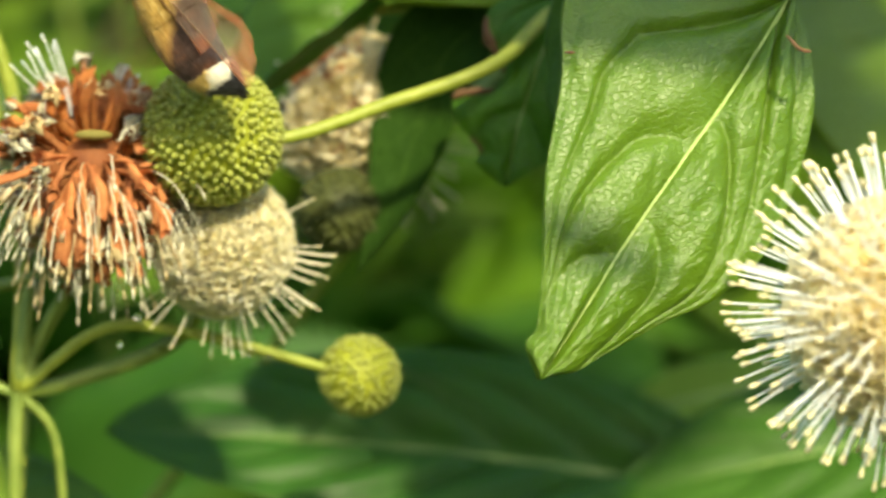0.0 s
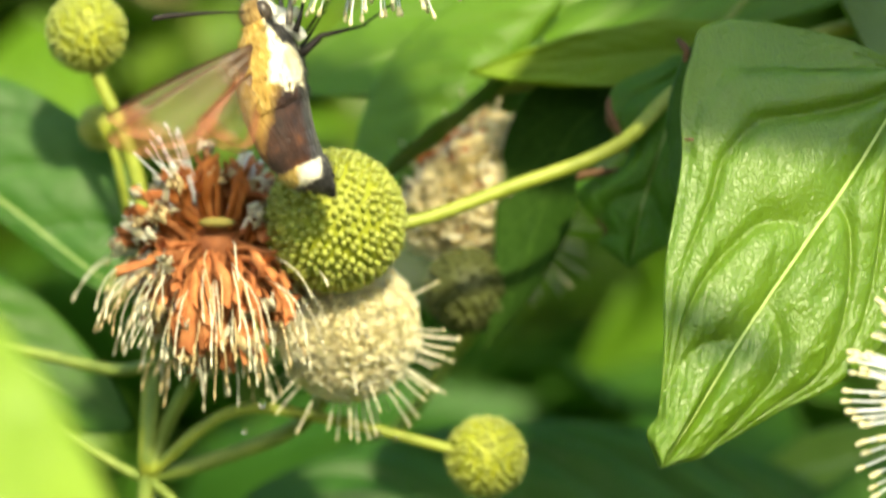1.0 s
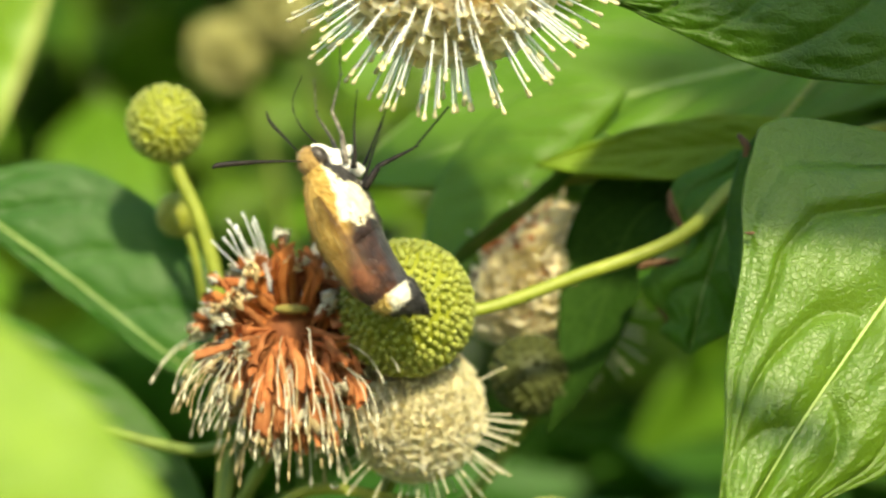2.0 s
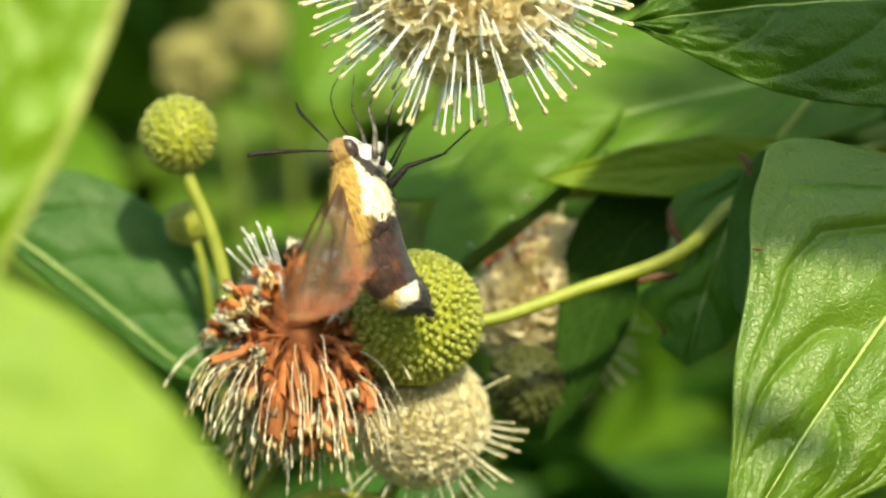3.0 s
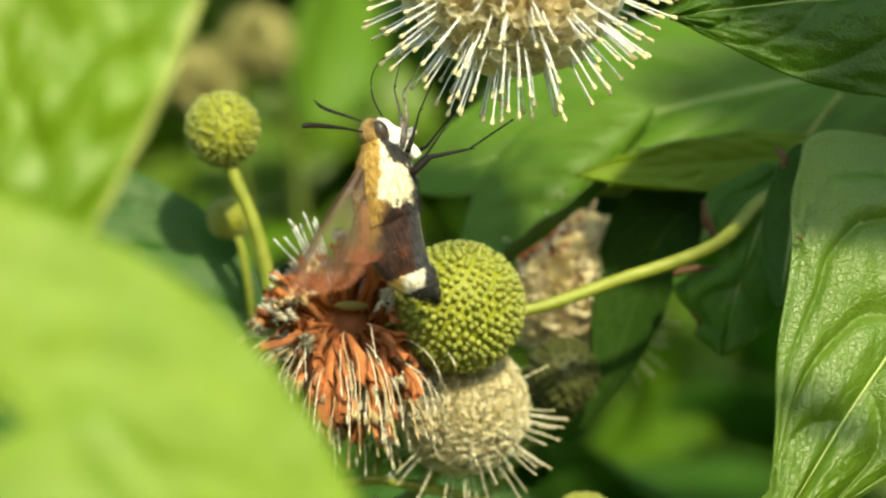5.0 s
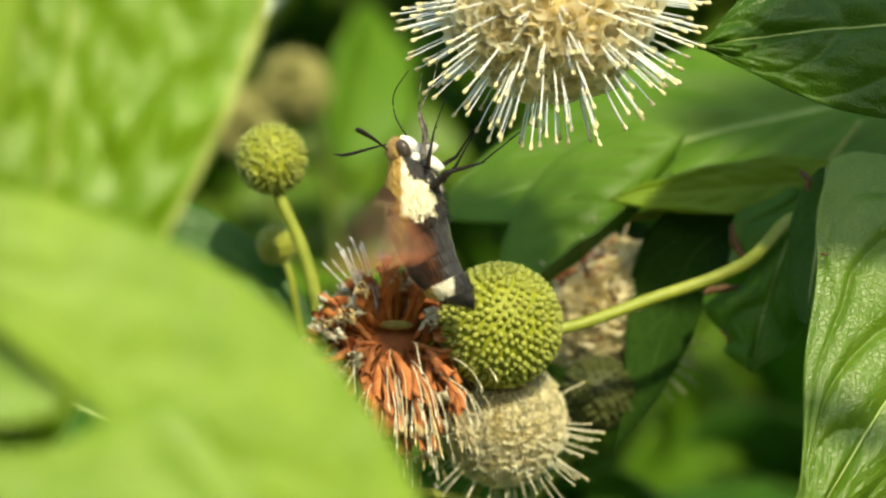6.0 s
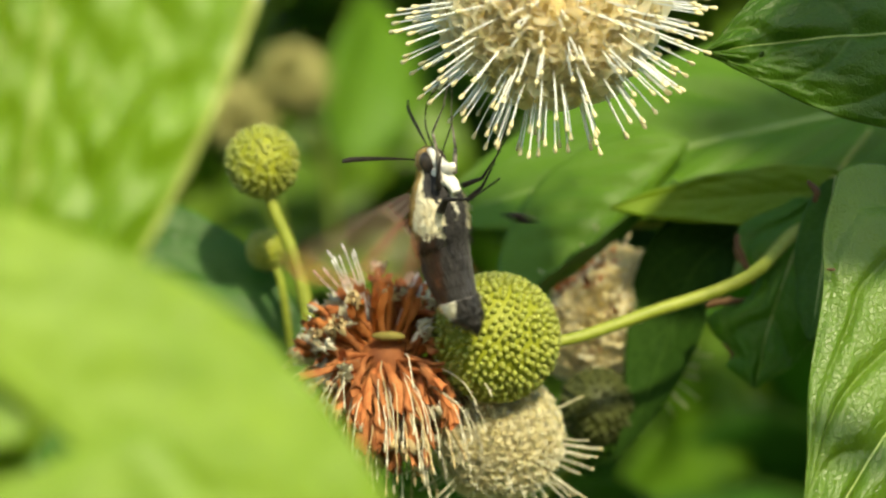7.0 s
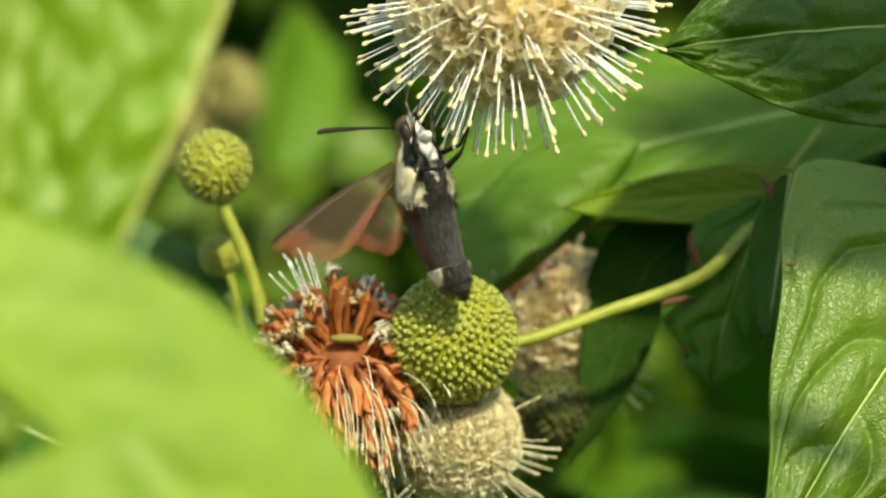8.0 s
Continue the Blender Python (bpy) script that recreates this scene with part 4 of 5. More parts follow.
def withered_head(centre):
    """A dried flower head: crumpled rusty funnels round a bare green hub, with pale torn ends and slack threads."""
    rng = random.Random(41)
    root = new("withered_flower_head")
    root.matrix_basis = Matrix.Translation(centre)
    tagged(root, "withered rust-brown flower head with drooping pale threads", "flower", "flower heads")
    part("core", core_mesh(0.0034, M_RUST_CORE), None, root)
    hub_way = Vector((0.10, -0.80, 0.60)).normalized()
    hub = core_mesh(0.0010, M_HUB, 16)
    hub.transform(Matrix.Translation(hub_way * 0.0048) @ Matrix.Diagonal((2.1, 1.0, 0.6, 1)))
    part("hub", hub, M_HUB, root, "bare olive-green flower hub")
    down = Vector((0.03, -0.08, -1.0))

    def line_from(d, start, length, droop, wiggle, n=7):
        pts, p, v = [], d * start, d.copy()
        for k in range(n):
            pts.append(p.copy())
            v = (v + down * droop * (0.3 + 0.25 * k) + Vector((rng.gauss(0, 1), rng.gauss(0, 1), rng.gauss(0, 1))) * wiggle).normalized()
            p = p + v * length / (n - 1)
        return pts, v

    def funnel(pts, r0, r1, flat, crumple):
        """A flattened, crumpled tube that widens to a torn mouth."""
        bm = bmesh.new()
        rings, sides, spin = [], 9, rng.uniform(0, 3.1)
        for i, p in enumerate(pts):
            d = (pts[min(i + 1, len(pts) - 1)] - pts[max(i - 1, 0)]).normalized()
            x = d.orthogonal().normalized()
            x = Matrix.Rotation(spin + 0.15 * i, 3, d) @ x
            y = d.cross(x)
            u = i / (len(pts) - 1)
            r = r0 + (r1 - r0) * u ** 1.3
            torn = r * 0.9 if i == len(pts) - 1 else 0.0
            rings.append([bm.verts.new(p + (x * math.cos(a) + y * math.sin(a) * flat) * r * (1 + crumple * rng.uniform(-1, 1)) + d * torn * rng.uniform(-1, 1)) for a in (k * 2 * math.pi / sides for k in range(sides))])
        for a, b in zip(rings, rings[1:]):
            for k in range(sides):
                bm.faces.new((a[k], a[(k + 1) % sides], b[(k + 1) % sides], b[k]))
        return bm

    for d in ball_directions(330, rng, 0.14):
        if d.dot(hub_way) > 0.985:
            continue
        up = d.z > 0.15
        out = (d - hub_way * d.dot(hub_way)).normalized()
        d = (d + out * (0.7 if up else 0.2)).normalized()
        length = (0.0074 if up else 0.0074 + 0.0024 * max(0.0, -d.z)) * (0.75 if d.dot(hub_way) > 0.85 else 1.0) * rng.uniform(0.7, 1.2) * (1 + 0.25 * max(0.0, -d.y))
        pts, v = line_from(d, 0.0028, length, 0.0 if up else 0.16 + 0.55 * max(0.0, -d.y), 0.26)
        ob = part("corolla", funnel(pts, 0.00030, 0.00078 * rng.uniform(0.7, 1.25), rng.uniform(0.3, 0.6), 0.28), M_RUST, root)
        if rng.random() < 0.22 + 0.45 * max(0.0, -d.x - 0.2) + 0.40 * max(0.0, -d.z):
            lobe = floret_mesh(0.0010 * rng.uniform(0.6, 1.5), 0.0007, rng.choice((M_FADED, M_TAN, M_OLD_STYLE)), 4, 0.4, 0.8, rng.randrange(999), "lobe")
            piece("lobe", lobe, ob, Matrix.Translation(pts[-1]) @ aim(v, rng.random() * 6))
    for x, z in ((-0.95, 0.42), (-0.80, 0.62), (-0.58, 0.80), (-0.34, 0.98), (-0.12, 1.05), (0.10, 0.95), (0.34, 0.86), (0.52, 0.66), (-0.45, 0.60), (0.0, 0.72)):
        d = Vector((x + rng.gauss(0, 0.05), -0.55, z)).normalized()
        pts, v = line_from(d, 0.0034, 0.0064 * rng.uniform(0.85, 1.15), 0.0, 0.10)
        part("corolla", funnel(pts, 0.00034, 0.00092 * rng.uniform(0.8, 1.15), rng.uniform(0.5, 0.8), 0.22), M_RUST_FRESH, root, "bright orange-brown standing corolla")
    for place in ((0.0050, -0.0040, 0.0040), (0.0052, -0.0038, 0.0030), (-0.0062, -0.0030, 0.0030), (-0.0070, -0.0028, 0.0022), (-0.0075, -0.0030, -0.0015), (-0.0070, -0.0036, -0.0030)):
        lobe = floret_mesh(0.0013 * rng.uniform(0.8, 1.2), 0.0009, M_OLD_STYLE, 4, 0.5, 0.9, rng.randrange(999), "lobe")
        part("lobe", lobe, None, root, "crumpled white flower lobe").matrix_basis = Matrix.Translation(place) @ aim(Vector(place).normalized(), rng.random() * 6)

    def thread(pts, v, r, mat):
        bm = bmesh.new()
        add_tube(bm, pts, lambda u: r * (1.2 - 0.3 * u), 5)
        end = pts[-1]
        add_tube(bm, [end - v * 0.0003, end + v * 0.0003, end + v * 0.0008], lambda u: r * (1.2, 1.7, 0.9)[round(u * 2)], 6)
        part("thread", bm, mat, root)

    for d in ball_directions(420, rng, 0.16):
        if d.z > 0.12 or d.y > 0.45 or rng.random() > 0.35 - d.z * 0.95 + 0.3 * max(0.0, -d.x):
            continue
        pts, v = line_from(d, 0.0072, rng.uniform(0.0060, 0.0105), 0.14 + 0.16 * rng.random() + 0.12 * max(0.0, -d.y), 0.09)
        thread(pts, v, 0.00007, rng.choice((M_OLD_STYLE, M_OLD_STYLE, M_TAN)))
    for k in range(22):
        way = Vector((-0.42, -0.15, 0.95)) if k < 9 else Vector((0.42, 0.05, 0.95)) if k < 16 else Vector((-0.85, -0.3, 0.35))
        d = (way + Vector((rng.gauss(0, 1), rng.gauss(0, 1), rng.gauss(0, 1))) * 0.12).normalized()
        pts, v = line_from(d, 0.0045, rng.uniform(0.0075, 0.0105) if k < 9 else rng.uniform(0.004, 0.006), 0.0, 0.05)
        thread(pts, v, 0.00008, M_STYLE)
    bm = bmesh.new()
    add_tube(bm, [p - Vector(centre) for p in curve_points([centre, P(-1.7, 0.9, -2.2), P(-2.15, 1.3, -3.0), P(-2.4, 1.2, -3.6)], 16)], lambda u: 0.0009, 10)
    part("stalk", bm, M_STEM_DARK, root)


withered_head(P(-1.48, 0.25, -1.02))

# ---- bud balls ----
bud_ball("large lime-green ball of closed buds on a long stalk", P(-0.16, 0.05, -0.735), 0.0077, 740, 51, [P(0.64, 0.3, -0.77), P(1.70, 0.5, -0.42), P(2.90, 0.8, 0.02), P(3.9, 1.6, 0.8), P(6.6, 2.5, 1.6)], 0.00075, deep=0.95)
bud_ball("small lime-green bud ball on a thin twig", P(1.39, 1.4, -3.44), 0.0045, 420, 52, [P(0.95, 1.3, -3.33), P(-0.41, 1.1, -2.96), P(-1.43, 1.1, -2.89), P(-2.4, 1.2, -3.6)], 0.00058, 220)
bud_ball("small yellow-green bud ball on an upright stalk", P(-3.02, 1.5, 1.36), 0.0045, 420, 53, [P(-2.92, 1.5, 0.9), P(-2.62, 1.5, 0.2), P(-2.43, 1.5, -0.6), P(-2.35, 1.4, -2.2), P(-2.4, 1.2, -3.6)], 0.0008, 220)
bud_ball("green bud ball, its shade put into a dark colour", P(1.17, 2.3, -1.62), 0.0048, 260, 54, [P(1.2, 3.2, -1.8), P(1.0, 5.0, -2.4), P(-1.8, 7.0, -6.0)], 0.0006, 150, M_BUD_SHADED)
bud_ball("pale green bud ball behind a twig", P(-2.98, 2.4, 0.28), 0.0026, 200, 55, [P(-2.75, 2.4, -0.4), P(-2.5, 3.0, -3.0), P(-2.5, 2.0, -5.0)], 0.0005, 100)

# ---- twigs ----
NODE = (-2.4, 1.2, -3.6)
stem("twig", "green main twig with a node", [P(-2.42, 1.5, -6.5), P(-2.44, 1.2, -4.7), P(*NODE), P(-2.25, 1.25, -2.4)], 0.0009, 0.0008, M_STEM_DARK, "twig")
stem("twig", "yellow-green side twig below the leaves", [P(-4.3, 1.2, -2.61), P(-3.53, 1.2, -3.01), P(-2.6, 1.2, -3.55), P(*NODE)], 0.0005, 0.0006, M_STEM_DARK, "twig")
stem("twig", "yellow-green side twig on the node", [P(-1.9, 1.6, -5.6), P(-2.0, 1.3, -4.14), P(*NODE)], 0.0005, 0.0006, M_STEM_DARK, "twig")
stem("twig", "green leaf stalk on the main twig", [P(-4.3, 1.5, -2.13), P(-3.53, 1.4, -2.26), P(-2.72, 1.3, -2.42), P(-2.22, 1.25, -2.33)], 0.0006, 0.0008, M_STEM_DARK, "twig")

# Unseen twig, added to hold the shading leaves.
stem("twig", "added unseen twig that carries the shading leaves", [P(9.6, 2.2, 0.5), P(10.6, -2.4, 4.0), P(10.3, -5.5, 7.6), P(10.0, -6.0, 10.2)], 0.0020, 0.0011, M_STEM_DARK, "twig")


# ---- the moth ----
def fur_streaks(n, obj, hair=2200.0):
    stretch = n.add("ShaderNodeMapping")
    stretch.inputs["Scale"].default_value = (1.0, 1.0, 0.22)
    n.link(obj, stretch.inputs["Vector"])
    return n.noise(stretch.outputs[0], hair, 4.0, 0.7)


def moth_material(name, a, b, c, rough=0.8, hair=2200.0, spec=0.25, sheen=0.2):
    """Fur in three tones; lengthwise streaks of hair."""
    n = Nodes(name)
    streak = fur_streaks(n, n.coords("Object"), hair)
    col = n.ramp(streak, [(0.3, a), (0.55, b), (0.75, c)])
    return n.done(n.principled(col, rough, n.bump(streak, 0.8, 0.0003), spec, sheen=sheen))


def body_material():
    """The moth's coat: gold back, cream flank and black breast on the thorax, brown and black abdomen, a pale band before the dark tail.
    Zones go by the height along the body (z) and by the angle round it, from the back over the flank to the belly."""
    n = Nodes("moth_coat")
    obj = n.coords("Object")
    xyz = n.tree.nodes.new("ShaderNodeSeparateXYZ")
    n.link(obj, xyz.inputs[0])
    streak = fur_streaks(n, obj)
    blot = n.noise(obj, 520.0, 4.0, 0.65)
    fleck = n.noise(obj, 1500.0, 3.0, 0.6)
    z = n.math("ADD", n.math("MULTIPLY", xyz.outputs[2], 100.0), n.math("MULTIPLY", n.math("SUBTRACT", fleck, 0.5), 0.12))
    mid = n.math("ADD", -0.0021, n.math("MULTIPLY", xyz.outputs[2], 0.19))
    turn = n.math("MULTIPLY", n.math("ARCTAN2", n.math("SUBTRACT", xyz.outputs[0], mid), n.math("ABSOLUTE", xyz.outputs[1])), 57.3)
    turn = n.math("ADD", turn, n.math("ADD", n.math("MULTIPLY", n.math("SUBTRACT", blot, 0.5), 34.0), n.math("MULTIPLY", n.math("SUBTRACT", fleck, 0.5), 22.0)))

    def step(value, edge, soft):
        """0 below edge, 1 above it."""
        if isinstance(edge, (int, float)):
            edge = n.math("ADD", 0.0, edge)
        return n.math("MINIMUM", n.math("MAXIMUM", n.math("ADD", n.math("DIVIDE", n.math("SUBTRACT", value, edge), soft), 0.5), 0.0), 1.0)

    def both(a, b):
        return n.math("MULTIPLY", a, b)

    gold = n.ramp(streak, [(0.25, (0.28, 0.155, 0.028)), (0.5, (0.43, 0.265, 0.062)), (0.75, (0.58, 0.42, 0.15))])
    cream = n.ramp(streak, [(0.25, (0.62, 0.50, 0.26)), (0.55, (0.86, 0.80, 0.60))])
    black = n.ramp(streak, [(0.3, (0.012, 0.011, 0.011)), (0.75, (0.050, 0.046, 0.048))])
    maroon = n.ramp(blot, [(0.35, (0.018, 0.008, 0.006)), (0.55, (0.045, 0.018, 0.011)), (0.8, (0.12, 0.045, 0.018))])
    breast = n.mix(both(step(turn, 86.0, 6.0), both(step(z, 0.28, 0.06), step(n.math("MULTIPLY", z, -1.0), -0.66, 0.06))), black, (0.80, 0.77, 0.66))
    thorax = n.mix(step(turn, n.math("SUBTRACT", 62.0, n.math("MULTIPLY", step(z, 0.58, 0.2), 30.0)), 8.0), n.mix(step(turn, n.math("ADD", -3.0, n.math("MULTIPLY", n.math("SUBTRACT", z, 0.45), 50.0)), 9.0), gold, cream), breast)
    back_edge = n.math("ADD", 2.0, n.math("MULTIPLY", n.math("SUBTRACT", z, 0.20), 120.0))
    abdomen = n.mix(step(turn, back_edge, 26.0), n.mix(step(z, -0.1, 0.5), n.ramp(blot, [(0.35, (0.15, 0.055, 0.018)), (0.65, (0.36, 0.19, 0.045))]), gold), maroon)
    abdomen = n.mix(step(turn, 44.0, 16.0), abdomen, black)
    band = n.mix(step(turn, 12.0, 18.0), n.ramp(streak, [(0.3, (0.50, 0.32, 0.07)), (0.7, (0.74, 0.55, 0.20))]), (0.88, 0.84, 0.70))
    band = n.mix(step(turn, 56.0, 8.0), band, black)
    tail = n.mix(step(turn, 0.0, 30.0), n.ramp(streak, [(0.3, (0.06, 0.026, 0.014)), (0.7, (0.16, 0.075, 0.035))]), black)
    flank = n.math("ADD", n.math("ADD", 0.22, n.math("MULTIPLY", n.math("SUBTRACT", blot, 0.5), 0.5)), n.math("MULTIPLY", n.math("MAXIMUM", n.math("SUBTRACT", turn, 5.0), 0.0), -0.0030))
    col = n.mix(step(z, -0.84, 0.05), tail, band)
    col = n.mix(step(z, -0.655, 0.035), col, abdomen)
    col = n.mix(step(z, flank, 0.06), col, thorax)
    col = n.mix(n.math("MULTIPLY", step(n.math("MULTIPLY", z, -1.0), 0.97, 0.03), 1.0), col, (0.012, 0.010, 0.010))
    gloss = n.math("SUBTRACT", 0.75, n.math("MULTIPLY", both(step(n.math("MULTIPLY", z, -1.0), -0.15, 0.1), step(turn, -10.0, 30.0)), 0.46))
    return n.done(n.principled(col, gloss, n.bump(streak, 0.8, 0.0003), 0.35, sheen=0.1))


M_COAT = body_material()
M_HEAD = moth_material("moth_head_fur", (0.16, 0.090, 0.028), (0.34, 0.215, 0.075), (0.52, 0.40, 0.18))
M_WHITE = moth_material("moth_white_fur", (0.70, 0.68, 0.60), (0.84, 0.83, 0.78), (0.92, 0.91, 0.88))
M_LEG = plain_material("moth_black_leg", (0.010, 0.009, 0.009), (0.03, 0.026, 0.024), 2000.0, 0.45, vary=0.0, spec=0.12)
M_SHIN = plain_material("moth_grey_leg", (0.05, 0.04, 0.035), (0.34, 0.31, 0.27), 1400.0, 0.6, vary=0.0, spec=0.12)
M_EYE = plain_material("moth_eye", (0.03, 0.024, 0.022), (0.08, 0.065, 0.055), 3000.0, 0.3, 0.1, 0.0001, spec=0.3, vary=0.0)


def wing_material():
    """Clear membrane with rusty scales along the rim, base and veins."""
    n = Nodes("moth_clear_wing")
    uv = n.tree.nodes.new("ShaderNodeSeparateXYZ")
    n.link(n.coords("UV"), uv.inputs[0])
    obj = n.coords("Object")
    grain = n.noise(obj, 1500.0, 3.0)
    rim = n.math("MULTIPLY", n.math("MAXIMUM", n.math("SUBTRACT", uv.outputs[0], n.math("ADD", 0.70, n.math("MULTIPLY", grain, 0.1))), 0.0), 5.0)
    lead = n.math("MULTIPLY", n.math("MAXIMUM", n.math("SUBTRACT", uv.outputs[1], 0.86), 0.0), 16.0)
    trail = n.math("MULTIPLY", n.math("MAXIMUM", n.math("SUBTRACT", 0.20, uv.outputs[1]), 0.0), 7.0)
    root = n.math("MULTIPLY", n.math("MAXIMUM", n.math("SUBTRACT", 0.24, uv.outputs[0]), 0.0), 9.0)
    vein = n.math("MULTIPLY", n.math("MAXIMUM", n.math("SUBTRACT", n.math("ABSOLUTE", n.math("SUBTRACT", n.math("FRACT", n.math("MULTIPLY", uv.outputs[1], 5.0)), 0.5)), 0.48), 0.0), 2.0)
    cover = n.math("MINIMUM", n.math("ADD", n.math("ADD", n.math("ADD", rim, lead), n.math("ADD", root, trail)), n.math("ADD", vein, 0.17)), n.math("ADD", 0.42, n.math("MULTIPLY", n.math("MINIMUM", n.math("ADD", lead, root), 1.0), 0.36)))
    dark = n.math("MINIMUM", n.math("ADD", n.math("ADD", lead, root), n.math("MULTIPLY", vein, 8.0)), 1.0)
    col = n.mix(dark, n.mix(n.math("MINIMUM", n.math("MULTIPLY", n.math("ADD", rim, trail), 2.0), 1.0), (0.34, 0.24, 0.16), n.ramp(grain, [(0.3, (0.34, 0.10, 0.05)), (0.7, (0.52, 0.20, 0.10))])), (0.03, 0.018, 0.014))
    body = n.thin(n.principled(col, 0.5, None, 0.4), (0.55, 0.20, 0.09), 0.35)
    clear = n.add("ShaderNodeBsdfTransparent")
    m = n.add("ShaderNodeMixShader")
    n.link(cover, m.inputs[0])
    n.link(clear.outputs[0], m.inputs[1])
    n.link(body, m.inputs[2])
    return n.done(m.outputs[0])


M_WING = wing_material()


def lathe(profile, sides=28, middle=None, flat=1.0, rough=0.0):
    """A body along z from (z, radius) rows; middle(z) shifts its axis along x."""
    bm = bmesh.new()
    rings = []
    for z, r in profile:
        ring = []
        for k in range(sides):
            a = 2 * math.pi * k / sides
            w = 1 + rough * noise.noise(Vector((math.cos(a) * 3, math.sin(a) * 3, z * 1500)))
            ring.append(bm.verts.new((r * math.cos(a) * w + (middle(z) if middle else 0.0), r * math.sin(a) * flat * w, z)))
        rings.append(ring)
    for a, b in zip(rings, rings[1:]):
        for k in range(sides):
            bm.faces.new((a[k], a[(k + 1) % sides], b[(k + 1) % sides], b[k]))
    bm.faces.new(rings[0][::-1])
    bm.faces.new(rings[-1])
    return bm


def fur(points, length, r, seed, lean):
    """Short tapered hairs in one mesh."""
    rng = random.Random(seed)
    bm = bmesh.new()
    for p, nrm in points:
        d = (nrm + Vector(lean) + Vector((rng.gauss(0, 1), rng.gauss(0, 1), rng.gauss(0, 1))) * 0.25).normalized()
        s = d.orthogonal().normalized() * r
        u = d.cross(s)
        a, b, c = (bm.verts.new(p + q) for q in (s, -s * 0.5 + u * 0.87, -s * 0.5 - u * 0.87))
        t = bm.verts.new(p + d * length * rng.uniform(0.6, 1.2))
        for x, y in ((a, b), (b, c), (c, a)):
            bm.faces.new((x, y, t))
    return bm


def wing_mesh(span, chord, name):
    """A wing in its own xz plane: it spreads along -x, its rear edge towards -z; widest before the rounded tip."""
    bm = bmesh.new()
    uvl = bm.loops.layers.uv.new("UVMap")
    nu, nv, rows, uvs = 26, 12, [], {}
    for i in range(nu + 1):
        s = i / nu
        width = chord * (0.22 + 0.78 * min(1.0, s / 0.72) ** 0.9)
        row = []
        for j in range(nv + 1):
            v = j / nv
            reach = 1 - 0.30 * (1 - v) ** 1.5 - 0.04 * v ** 8
            x = -span * s * reach
            z = -(1 - v) * width * (1 - 0.25 * s ** 6) + 0.20 * chord * (1 - s) - span * 0.06 * s ** 3
            y = 0.0005 * math.sin(v * 16) * s + 0.0012 * s * s
            row.append(bm.verts.new((x, y, z)))
            uvs[row[-1]] = (s, v)
        rows.append(row)
    for i in range(nu):
        for j in range(nv):
            f = bm.faces.new((rows[i][j], rows[i + 1][j], rows[i + 1][j + 1], rows[i][j + 1]))
            for lp in f.loops:
                lp[uvl].uv = uvs[lp.vert]
    return mesh_of(name, bm, M_WING)


BODY = [(-1.06, 0.006), (-0.99, 0.082), (-0.90, 0.158), (-0.78, 0.223), (-0.60, 0.278), (-0.40, 0.322), (-0.12, 0.354), (0.15, 0.371), (0.42, 0.365), (0.62, 0.316), (0.78, 0.245), (0.90, 0.165)]
AXIS = [(-1.06, -0.03), (-0.90, -0.12), (-0.70, -0.20), (-0.40, -0.25), (0.0, -0.205), (0.5, -0.09), (0.8, -0.03), (1.2, 0.0)]


